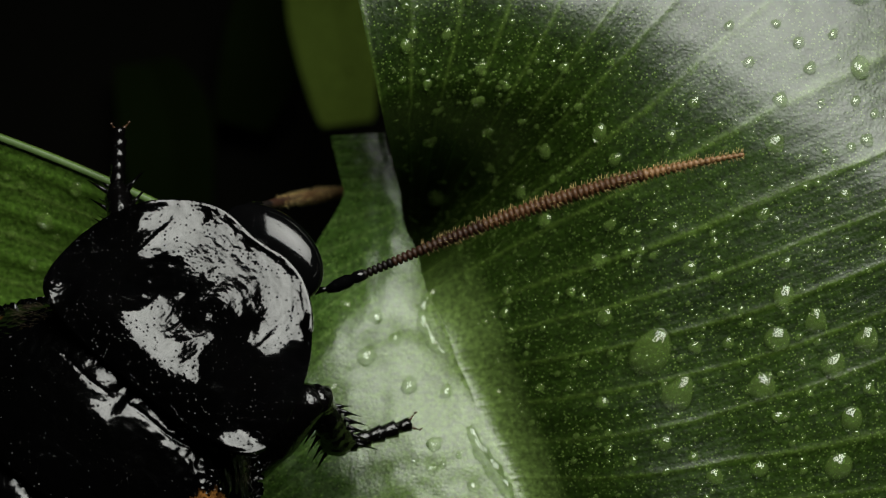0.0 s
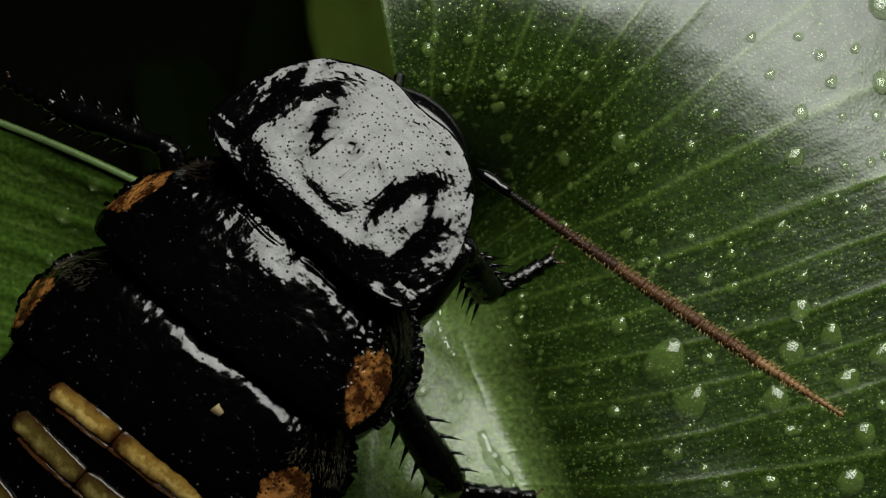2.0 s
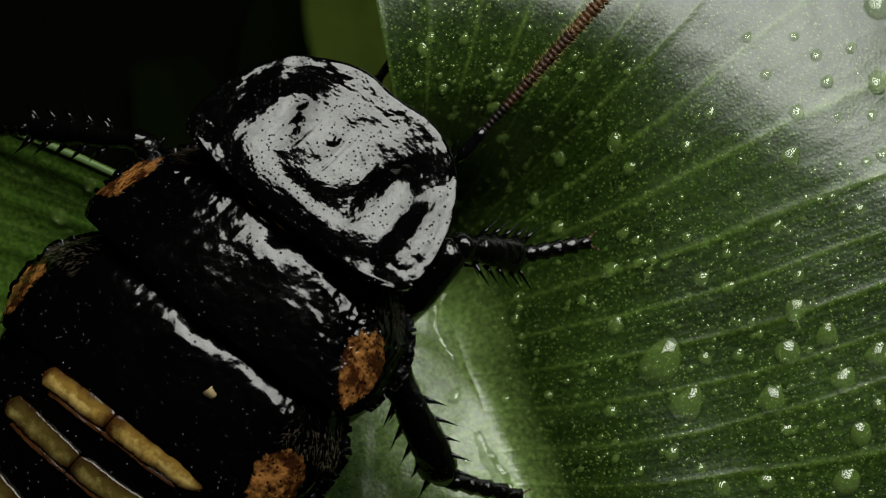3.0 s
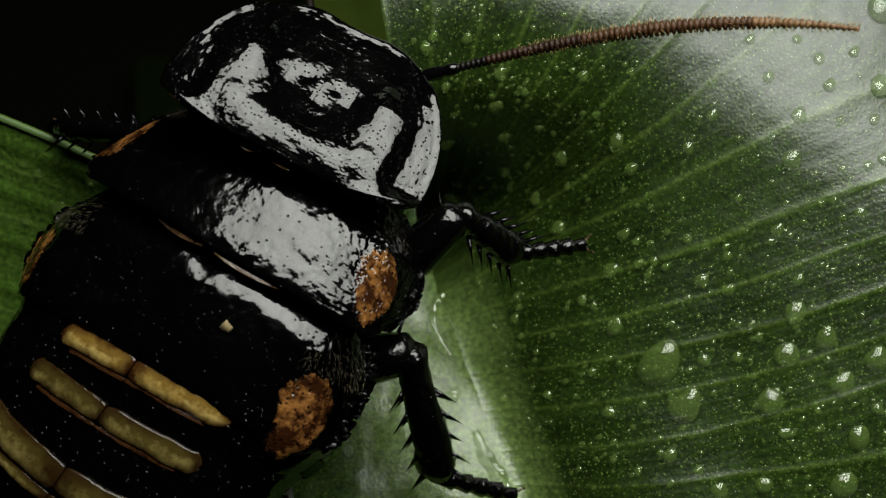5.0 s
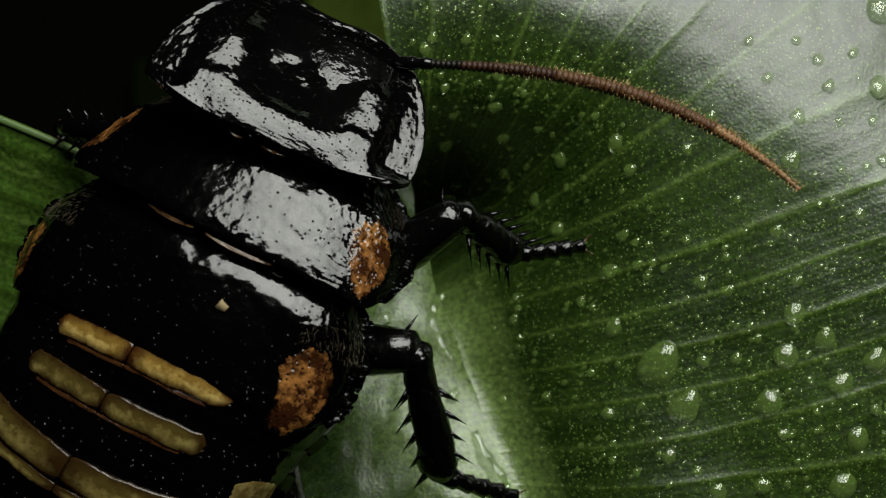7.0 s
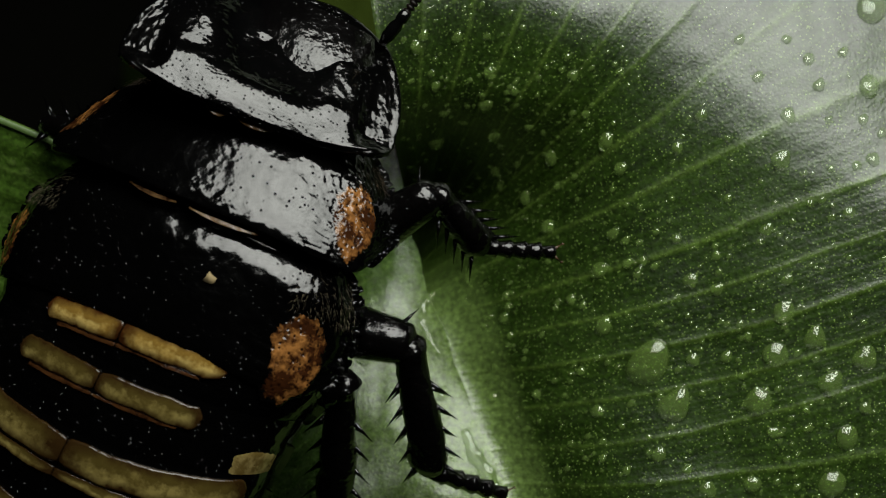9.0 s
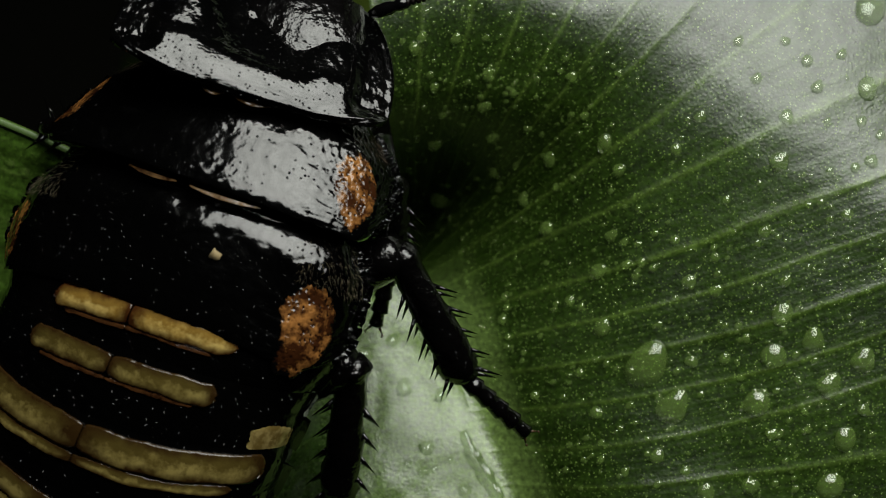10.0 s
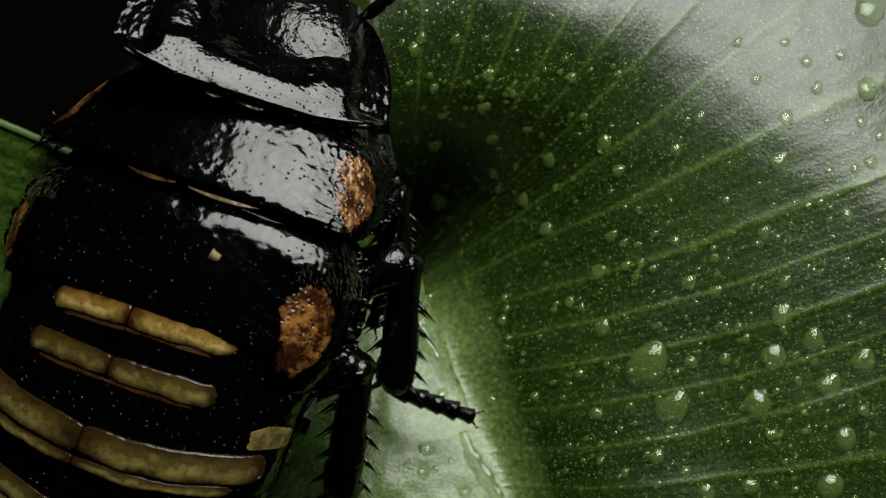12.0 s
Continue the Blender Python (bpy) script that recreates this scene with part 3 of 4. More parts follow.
def shield(r, a):
    r = max(r, 0.0)
    c, s = math.cos(a), math.sin(a)
    if s >= 0:
        ex, ey = 11.7 * math.copysign(abs(c) ** 0.92, c), 12.5 * abs(s) ** 0.98
        ey -= 0.9 * math.exp(-(ex / 3.0) ** 2) * smooth(s, 0.7, 0.95)
    else:
        ex, ey = 11.7 * math.copysign(abs(c) ** 0.62, c), -3.4 * abs(s) ** 0.85
    x, y = ex * r, ey * r
    X = abs(x)
    # distance from the middle of the raised band, a U whose arms point ahead
    if y > 0.6:
        d = math.hypot(max(0.0, X - 4.2), y + 1.6) if X < 3.0 else min(math.hypot(X - 6.3, max(0.0, y - 4.3)), math.hypot(max(0.0, X - 4.2), y + 1.6))
    elif X > 4.2:
        d = 0.0 if y < -1.6 and X < 5.6 else max(0.0, math.hypot(X - 4.2, y - 0.6) - 2.2) if X > 6.4 else abs(math.hypot(X - 4.2, y - 0.6) - 2.2)
    else:
        d = max(0.0, y + 1.6)
    d *= 1 + 0.38 * noise.noise((x * 0.33, y * 0.33, 4.7)) + 0.06 * noise.noise((x * 1.4, y * 1.4, 2.7))
    # the raised band behind, which runs ahead into a blunt horn on each side
    band_z = 9.75 - 0.045 * (y + 0.6) ** 2 * (1 if y < -0.6 else 0.35) - 0.006 * x * x
    horn_z = 9.65 - 0.13 * y - 0.006 * x * x
    mound = math.exp(-(d / ((2.35 if X < 6.3 else 1.75) - 0.03 * max(0.0, y))) ** 2.3)
    # the hollow between the horns, which falls away ahead
    ahead = max(0.0, y)
    basin = 8.8 - 0.215 * ahead - 0.004 * ahead * ahead + 0.014 * min(X, 6.5) ** 2 * (1 - smooth(y, 6.0, 11.0))
    basin -= 0.20 * gauss(X, y, 3.1, 3.8, 1.2) + 0.14 * gauss(X, y, 1.3, 4.9, 0.40) - 0.10 * math.exp(-(x / 1.1) ** 2) * smooth(y, 1.5, 4.0) * (1 - smooth(y, 6.5, 9.0))
    basin -= 0.05 * math.exp(-(x / 0.11) ** 2) * smooth(y, 1.5, 2.6) * (1 - smooth(y, 7.0, 9.0))
    top = band_z + (horn_z - band_z) * smooth(y, -0.5, 1.5)
    z = basin + max(0.0, top - basin) * mound
    # the pitted flange outside the horns
    out = smooth(X, 7.3, 9.2) * smooth(y, -2.6, -0.4)
    flange = 8.4 - 0.085 * ahead - 0.005 * ahead * ahead - 0.18 * (X - 8.6)
    z += (flange - z) * out
    z += 0.07 * smooth(r, 0.93, 0.985) * max(0.0, s) ** 0.5 * (1 - smooth(r, 0.985, 1.0) * 0.8)
    z -= 0.35 * smooth(r, 0.93, 1.0) * max(0.0, -s)
    rough = max(out, smooth(r, 0.70, 0.85) * max(0.0, s))
    z += rough * (0.03 * noise.noise((x * 1.7, y * 1.7, 9.3)) + 0.03 * noise.noise((x * 3.4, y * 3.4, 1.3)))
    z += 0.08 * noise.noise((x * 0.45, y * 0.45, 7.1)) + 0.025 * noise.noise((x * 1.3, y * 1.3, 3.1)) + 0.015 * noise.noise((x * 4, y * 4, 5.1))
    return (x, 23.4 + y, z)


pron = part("head_shield", shell(shield, [k ** 0.8 for k in line(0.0005, 1.0, 110)], line(0.0, 2 * math.pi, 281), 0.5, wrap=True), PITTED, roach,
            "black pitted shield with two blunt horns")
for lo, hi in ((-3.6, -1.5), (-1.2, 2.4)):
    def lip(u, v, lo=lo, hi=hi):
        w = 0.6 * max(0.02, math.sin(math.pi * min(1, max(0, u)))) ** 0.8
        x = lo + (hi - lo) * u
        return (x, 20.3 + 0.004 * x * x - w * v, 8.7 - 0.01 * x * x - 0.25 * v + 0.08 * noise.noise((x * 2, v * 3, 0.4)))
    part("joint_skin", shell(lip, line(0.0, 1.0, 30), line(0.0, 1.0, 8), 0.08), MEMBRANE, pron, "pale brown joint skin")
bm = bmesh.new()
bmesh.ops.create_uvsphere(bm, u_segments=40, v_segments=24, radius=1.0)
for v in bm.verts:
    v.co = Matrix.Rotation(radians(1), 3, "X") @ Vector((v.co.x * 5.4, v.co.y * 3.6, v.co.z * 1.9))
    v.co += Vector((0, 34.2, -0.2))
head = part("head", bm, HEAD, roach, "smooth black head under the shield")
bm = bmesh.new()
spike(bm, (5.0, 34.0, -1.0), (6.6, 35.8, -1.4), 0.35, 8)
spike(bm, (6.4, 35.6, -1.4), (8.0, 38.0, -1.6), 0.28, 8)
palp = part("palp", bm, LEG, roach)


# ---- feelers ----
N_PIECE, PIECE = 12, 2.72


def feeler_piece(k, parent):
    bm = bmesh.new()
    rings = 6
    r0, r1 = (lerp_table(i, (0, 2, 6, 9, 12), (0.38, 0.48, 0.64, 0.50, 0.18)) for i in (k, k + 1))
    st = []
    for i in range(rings):
        y0, y1 = PIECE * i / rings, PIECE * (i + 1) / rings
        r = r0 + (r1 - r0) * i / rings
        st += [((0, y0 - 0.02, 0), r * 0.5, r * 0.5), ((0, y0 + 0.25 * (y1 - y0), 0), r, r), ((0, y0 + 0.75 * (y1 - y0), 0), r, r)]
    st.append(((0, PIECE + 0.05, 0), r1 * 0.7, r1 * 0.7))
    tube(bm, st, 10)
    ob = part("feeler_piece", bm, ANT_DARK if k < 1 else ANT_BASE if k < 4 else ANT_MID if k < 9 else ANT_TIP, parent)
    if k >= 2:
        bm = bmesh.new()
        for i in range(90):
            a, y = random.uniform(0, 6.283), random.uniform(0, PIECE)
            d = Vector((math.cos(a), 0.35, math.sin(a)))
            o = Vector((math.cos(a) * r0 * 0.8, y, math.sin(a) * r0 * 0.8))
            spike(bm, o, o + d * (r0 * 0.3 + random.uniform(0.18, 0.42)), 0.028, 3)
        tagged(part("fuzz", bm, HAIR, ob), kind="stuff")
    return ob


FEELERS = []
for side in (1, -1):
    bm = bmesh.new()
    tube(bm, [((0, -0.3, 0), 0.3, 0.3), ((0, 0.5, 0), 0.56, 0.54), ((0, 1.6, 0), 0.6, 0.58), ((0, 2.1, 0), 0.42, 0.42), ((0, 2.4, 0), 0.54, 0.52), ((0, 3.2, 0), 0.46, 0.46)], 12)
    base = part("feeler", bm, HEAD, roach, "ringed red-brown feeler")
    FEELERS.append((side, base, []))
    for k in range(N_PIECE):
        bmk = feeler_piece(k, base)
        FEELERS[-1][2].append(bmk)


# ---- legs ----
def bone(name, length, r, kind):
    bm = bmesh.new()
    if kind == "thigh":
        tube(bm, [((0, -0.4, 0), r * 0.6, r * 0.6), ((0, 1, 0), r * 0.95, r), ((0, length * 0.45, 0), r * 1.05, r * 1.25),
                  ((0, length * 0.85, 0), r * 0.85, r * 0.95), ((0, length, 0), r * 0.75, r * 0.8), ((0, length + 0.5, 0), r * 0.4, r * 0.4)], 14)
        ob = part(name, bm, LEG, roach)
        bm = bmesh.new()
        for x in (-0.7, 0.7):
            spike(bm, (x * r, length * 0.9, -r * 0.4), (x * 1.9 * r, length * 0.98, -r * 0.7), 0.22)
        part("spine", bm, LEG, ob)
    elif kind == "shin":
        tube(bm, [((0, -0.5, 0), r * 0.6, r * 0.6), ((0, 0.3, 0), r * 0.98, r), ((0, 1.6, 0), r * 0.76, r * 0.8), ((0, length * 0.5, 0), r * 0.92, r * 0.85),
                  ((0, length * 0.88, 0), r * 1.08, r * 0.9), ((0, length, 0), r * 0.70, r * 0.65)], 12)
        bmesh.ops.subdivide_edges(bm, edges=[e for e in bm.edges if abs(e.verts[0].co.y - e.verts[1].co.y) > 0.5], cuts=4)
        for v in bm.verts:
            k = 1 + 0.22 * noise.noise((v.co.x * 0.9, v.co.y * 0.55, v.co.z * 0.9 + length)) + 0.10 * noise.noise((v.co.x * 2.5, v.co.y * 1.6, v.co.z * 2.5))
            bend = 0.35 * math.sin(math.pi * min(1, max(0, v.co.y / length)))
            v.co.x, v.co.z = v.co.x * k, v.co.z * k + bend
        ob = part(name, bm, LEG, roach)
        for row, (dx, dz) in enumerate(((1, 0.35), (-1, 0.35), (0.85, -0.6), (-0.85, -0.6))):
            for k in range(5):
                y = length * (0.26 + 0.165 * k + 0.035 * row)
                bm = bmesh.new()
                o = Vector((dx * r * 0.75, y, dz * r * 0.6))
                n = 1.5 + 0.5 * random.random()
                spike(bm, o, o + Vector((dx * n, 0.95 * n, dz * 0.6 * n)), 0.24, 6)
                part("spine", bm, LEG, ob)
    else:
        st, n = [], 5
        for i in range(n):
            y0, y1 = length * i / n, length * (i + 1) / n
            rr = r * (1.0 if i < 4 else 0.8)
            st += [((0, y0, 0), rr * 0.74, rr * 0.66), ((0, y0 + 0.6 * (y1 - y0), 0), rr * 0.88, rr * 0.76), ((0, y1 - 0.12 * (y1 - y0), 0), rr * 0.98, rr * 0.80)]
        st.append(((0, length, 0), r * 0.4, r * 0.4))
        tube(bm, st, 10)
        ob = part(name, bm, LEG, roach)
        for x in (-1, 1):
            bm = bmesh.new()
            spike(bm, (x * 0.25, length - 0.2, 0), (x * 0.85, length + 0.75, -0.25), 0.2, 6)
            spike(bm, (x * 0.8, length + 0.65, -0.2), (x * 0.75, length + 1.15, -0.75), 0.12, 6)
            part("claw", bm, CLAW, ob)
    ob["length"] = length
    return ob


# Joints over time, millimetres: hip in the insect's space; knee, ankle and toe on the leaf (seconds, x, y, z).
FR_KNEE = [(0, -10.0, -12.3, -6), (0.6, -8.8, -12.1, -6), (0.9, -4.9, -5.4, -4), (1.2, -0.6, -1.6, -5), (2, 1.2, 0.1, -5), (2.5, 2.0, -0.1, -5), (3.2, 0.8, 0.3, -5),
           (5, 1.3, 2.8, -5), (7, 1.4, 3.0, -5), (8.9, 1.2, 3.4, -5), (9.1, -0.9, 5.5, -5), (9.3, -2.4, 6.6, -7), (9.5, -3.2, 5.7, -8), (12, -2.9, 4.9, -8)]
FR_ANKLE = [(0, -8.2, -18.0, -12), (0.6, -7.9, -18.3, -12), (0.9, 0.6, -10.1, -8), (1.2, 4.8, -3.0, -10), (2, 3.5, -3.4, -10), (2.5, 7.5, -0.8, -10), (3.2, 6.8, -0.5, -10),
            (5, 7.0, -0.8, -10), (7, 7.1, -0.9, -10), (8.9, 6.9, -1.1, -10), (9.1, 2.2, 0.9, -9), (9.3, -0.3, 0.4, -10), (9.5, -3.3, 0.9, -11), (12, -3.0, 1.5, -11)]
FR_TOE = [(0, -3.1, -16.1, -13), (0.6, -3.4, -16.3, -13), (0.9, 7.0, -4.9, -8), (1.2, 9.3, -0.1, -12), (2, 8.9, -1.3, -12), (2.5, 14.4, 1.1, -12), (3.2, 13.5, 0.4, -12),
          (5, 13.5, 0.4, -12), (7, 13.5, 0.4, -12), (8.9, 13.4, 0.2, -12), (9.1, 8.1, -1.1, -10), (9.3, 5.5, -1.5, -10), (9.5, -4.2, -4.4, -13), (12, -4.2, -4.0, -13)]
MR_KNEE = [(0, -13.3, -24.5, -6), (0.7, -8.0, -15.0, -6), (1, -7.1, -13.2, -6), (1.5, -5.2, -12.3, -6), (2.5, -3.9, -11.4, -6), (3.2, -4.4, -9.1, -6), (4.8, -2.8, -8.8, -6),
           (6.5, -2.3, -8.7, -6), (9.5, -1.9, -8.1, -6), (9.8, -1.3, -7.2, -6), (9.9, -1.6, -6.1, -5), (10, -2.6, -0.4, -5), (10.3, -2.0, -0.4, -6), (12, -1.9, -0.9, -6)]
MR_ANKLE = [(0, -6.6, -29.6, -12), (0.7, -1.0, -21.4, -12), (1, -0.4, -20.8, -13), (1.5, 0.3, -21.5, -13), (2.5, 0.7, -21.7, -13), (3.2, 0.4, -21.6, -13), (4.8, 0.3, -22.7, -13),
            (6.5, 0.6, -22.6, -13), (9.5, 0.5, -22.7, -13), (9.8, 0.9, -22.7, -13), (9.9, 1.1, -21.1, -12), (10, 2.7, -10.5, -9), (10.3, -0.8, -11.4, -11), (12, -3.1, -12.4, -12)]
MR_TOE = [(0, 0.9, -30.9, -14), (0.7, 6.6, -22.9, -15), (1, 7.0, -22.5, -15), (9.8, 7.9, -22.8, -15), (9.9, 6.5, -21.9, -13), (10, 7.6, -15.4, -11), (10.3, 4.9, -16.0, -14), (12, 4.5, -15.3, -14)]
HR_KNEE = [(0, -23.5, -40.6, -7), (4.8, -13.6, -25.9, -7), (7.2, -12.4, -24.9, -7), (8.7, -9.9, -21.2, -7), (8.9, -8.4, -13.7, -6), (9, -7.5, -11.1, -6), (9.3, -6.6, -9.6, -6), (12, -6.0, -9.5, -6)]
HR_ANKLE = [(0, -20.1, -48.4, -14), (4.8, -11.3, -33.6, -14), (7.2, -10.1, -32.5, -14), (8.7, -8.9, -31.1, -14), (8.9, -8.8, -25.8, -13), (9, -8.5, -23.3, -13), (9.3, -8.2, -23.5, -13), (12, -8.0, -23.9, -13)]
HR_TOE = [(t, x + 2.0, y - 6.5, z - 1) for t, x, y, z in HR_ANKLE]
FL_KNEE = [(0, -26.2, 2.6, -8), (0.5, -25.5, 5.1, -8), (1, -25.6, 7.2, -8), (1.6, -25.0, 7.5, -8), (1.8, -23.6, 8.4, -7), (2, -23.8, 9.0, -7), (2.5, -23.5, 9.3, -8), (3.2, -24.4, 9.5, -8), (5, -25.5, 9.7, -9), (7.2, -25.0, 9.4, -9), (9, -27.0, 9.0, -10), (12, -27.5, 8.6, -10)]
FL_ANKLE = [(0, -26.9, 6.1, -10), (0.5, -26.4, 6.7, -10), (1, -26.6, 8.1, -10), (1.6, -26.5, 7.9, -10), (1.8, -31.8, 12.1, -9), (2, -33.7, 12.7, -10), (2.5, -36.3, 11.2, -12), (3.2, -36.2, 11.1, -12), (5, -33.9, 10.8, -13), (7.2, -33.5, 10.9, -13), (9, -34.4, 10.8, -13), (12, -34.0, 10.6, -13)]
FL_TOE = [(0, -27.2, 11.7, -13), (0.5, -28.1, 11.4, -13), (1, -29.5, 10.8, -13), (1.6, -30.1, 9.9, -13), (1.8, -31.4, 17.6, -9), (2, -38.3, 15.0, -12), (2.5, -41.8, 11.8, -15), (3.2, -42.0, 11.3, -15), (5, -36.2, 11.2, -18), (7.2, -35.5, 11.2, -18), (9, -36.0, 11.0, -18), (12, -35.6, 10.8, -18)]
ML_KNEE = [(0, -44, -10, -10), (1, -37, -1, -10), (1.6, -35, 1, -11), (2.2, -30, -6, -12), (12, -30, -5, -12)]
ML_ANKLE = [(0, -50, -12, -13), (1, -42, -3, -13), (1.6, -40, 0, -13), (2.2, -33, -10, -14), (12, -33, -10, -14)]
ML_TOE = [(0, -55, -12, -15), (1, -47, -3, -15), (1.6, -45, 0, -15), (2.2, -34, -15, -16), (12, -34, -15, -16)]

LEGS = []
for hip, knee, ankle, toe, size in (((9.0, 12.5, -2.5), FR_KNEE, FR_ANKLE, FR_TOE, (9.5, 2.0, 7.6, 1.5, 6.6, 0.85)),
                                    ((9.0, 7.0, -2.5), MR_KNEE, MR_ANKLE, MR_TOE, (11.0, 2.35, 13.0, 1.65, 7.8, 0.95)),
                                    ((9.5, -2.0, -2.5), HR_KNEE, HR_ANKLE, HR_TOE, (11.5, 2.3, 14.5, 1.7, 7.5, 0.95)),
                                    ((-9.0, 14.0, -2.5), FL_KNEE, FL_ANKLE, FL_TOE, (9.0, 1.5, 11.5, 1.1, 6.0, 0.75)),
                                    ((-9.0, 7.0, -2.5), ML_KNEE, ML_ANKLE, ML_TOE, (11.0, 1.8, 9.0, 1.2, 6.0, 0.8))):
    f, fr, s, sr, ta, tr = size
    LEGS.append((hip, knee, ankle, toe, bone("thigh", f, fr, "thigh"), bone("shin", s, sr, "shin"), bone("foot", ta, tr, "foot")))

# ---- bristle tufts and a flake of grit on the insect's back ----
def tuft(u0, u1, v0, v1, count, parent, lean):
    """Short golden bristles on the shoulder of a plate."""
    bm = bmesh.new()
    for i in range(count):
        u, v = random.uniform(u0, u1), random.uniform(v0, v1)
        o = on_plate(parent, u, v, -0.03)
        out = on_plate(parent, u, v, 1.0) - o
        d = (out * 0.35 + Vector((random.uniform(-0.4, 0.4), lean + random.uniform(-0.4, 0.4), random.uniform(-0.3, 0.1)))).normalized()
        spike(bm, o, o + d * random.uniform(0.4, 1.0), 0.013, 3)
    tagged(part("bristles", bm, TUFT if parent is meta else HAIR_DARK, parent, "short golden bristles"), kind="stuff")


for k in (1, -1):
    tuft(0.50 * k, 0.90 * k, 0.52, 0.88, 620, meta, -0.7)
    tuft(0.56 * k, 0.86 * k, 0.66, 0.86, 500, meso, -0.6)
o = on_plate(meta, 0.19, 0.46, 0.02)
bm = bmesh.new()
ring = [bm.verts.new(o + Vector((x, y, z))) for z in (0.0, 0.22) for x, y in ((-.48, -.40), (-.02, -.42), (.40, -.30), (.46, .22), (-.12, .34), (-.30, .46))]
for k in range(6):
    bm.faces.new((ring[k], ring[(k + 1) % 6], ring[6 + (k + 1) % 6], ring[6 + k]))
bm.faces.new(ring[:6])
bm.faces.new(ring[6:])
part("grit", bm, plain("tan grit", (0.24, 0.18, 0.085), 0.8), meta, "small flake of tan grit")

# ---- water on the leaves ----
from mathutils.bvhtree import BVHTree


def tree_of(ob):
    b = bmesh.new()
    b.from_mesh(ob.data)
    t = BVHTree.FromBMesh(b)
    b.free()
    return t


SURFACES = [tree_of(o) for o in (half, half2)]
SIDE = [tree_of(o) for o in side_leaf.children if o.name.startswith("blade")]


def rest_on(trees, x, y):
    """The highest of the surfaces under a point, and its normal."""
    best = None
    for t in trees:
        p, n, _, _ = t.ray_cast(Vector((x * MM, y * MM, 0.02)), Vector((0, 0, -1)))
        if p and (best is None or p.z > best[0].z):
            best = (p, n if n.z > 0 else -n)
    return best


def drop_mesh(bm, place, normal, r, flat, stretch, way, seed):
    """A bead of water: a low cap, full at its lower end and drawn out at the upper one."""
    n = normal.normalized()
    x = (way - n * way.dot(n)).normalized()
    y = n.cross(x)
    rings, sides = 9, 24
    big = r * (1 + flat * flat) / (2 * flat)
    prev = None
    for i in range(rings + 1):
        rho = 1 - i / rings
        row = []
        for k in range(sides if i < rings else 1):
            a = 2 * math.pi * k / sides
            wob = 1 + 0.06 * math.sin(2 * a + seed) + 0.05 * math.sin(3 * a + 2 * seed)
            rr = r * rho * wob
            h = math.sqrt(big * big - (r * rho) ** 2) - (big - r * flat) - 0.03 * r
            sag = 0.30 * r * (1 - rho * rho)
            row.append(bm.verts.new(place + x * (rr * math.cos(a) * stretch + sag) + y * rr * math.sin(a) * (1 + 0.22 * math.cos(a)) + n * h))
        if prev:
            for k in range(sides):
                k2 = (k + 1) % sides
                if len(row) > 1:
                    bm.faces.new((prev[k], prev[k2], row[k2], row[k]))
                else:
                    bm.faces.new((prev[k], prev[k2], row[0]))
        else:
            base = row
        prev = row
    bm.faces.new(list(reversed(base)))


SAGWAY = Vector((-0.5, -0.85, 0))


def drops(rows, trees, label, group, low=0.42, high=0.52):
    for i, (x, y, r) in enumerate(rows):
        at = rest_on(trees, x, y)
        if not at:
            continue
        bm = bmesh.new()
        drop_mesh(bm, at[0] / MM, at[1], r, random.uniform(low, high), random.uniform(1.05, 1.35), SAGWAY + Vector((random.uniform(-.3, .3), random.uniform(-.3, .3), 0)), random.uniform(0, 6))
        tagged(part("water_drop", bm, WATER), label, "water drop", group)


drops([(19.5, -10.3, 1.84), (21.7, -14.0, 1.38), (28.9, -13.6, 1.18), (30.4, -9.4, 1.13), (33.8, -7.9, 1.03), (38.2, -9.7, 1.15), (35.2, -11.9, 1.04), (36.6, -16.6, 1.05), (35.3, -20.8, 1.15),
       (23.3, -10.0, 0.61), (26.2, -9.7, 0.56), (15.6, -7.1, 0.77), (15.0, -14.8, 0.61), (20.2, -18.4, 0.61), (30.2, -16.3, 0.57), (28.4, -20.9, 0.78), (24.5, -21.4, 0.77), (33.3, -15.8, 0.36),
       (38.2, -14.1, 0.58), (28.0, -7.9, 0.41), (31.1, -5.6, 0.92), (27.5, -11.4, 0.31), (33.0, -14.3, 0.36)], SURFACES, "large clear water drop on the green leaf", "drops on the large leaf")
drops([(39.3, 14.6, 1.02), (40.3, 22.3, 1.54), (33.8, 17.0, 0.53), (34.6, 14.6, 0.58), (37.1, 17.7, 0.48), (31.9, 18.8, 0.48), (27.6, 18.7, 0.47), (29.1, 15.3, 0.52), (31.6, 11.8, 0.67),
       (30.9, 7.8, 0.88), (39.1, 7.9, 0.63), (37.6, 7.3, 0.47), (38.5, 11.5, 0.48), (35.3, 11.5, 0.31), (36.8, 3.1, 0.57), (33.4, 3.9, 0.36), (40.1, 10.3, 0.43), (24.0, 11.8, 0.56),
       (29.6, 1.6, 0.56), (31.4, -2.8, 0.51), (23.1, -2.9, 0.61), (25.3, -0.7, 0.46), (25.4, -3.7, 0.56), (26.3, 4.4, 0.41), (21.9, 8.9, 0.56), (15.3, -2.0, 0.72)], SURFACES, "clear water drop on the leaf's shiny part", "drops on the large leaf")
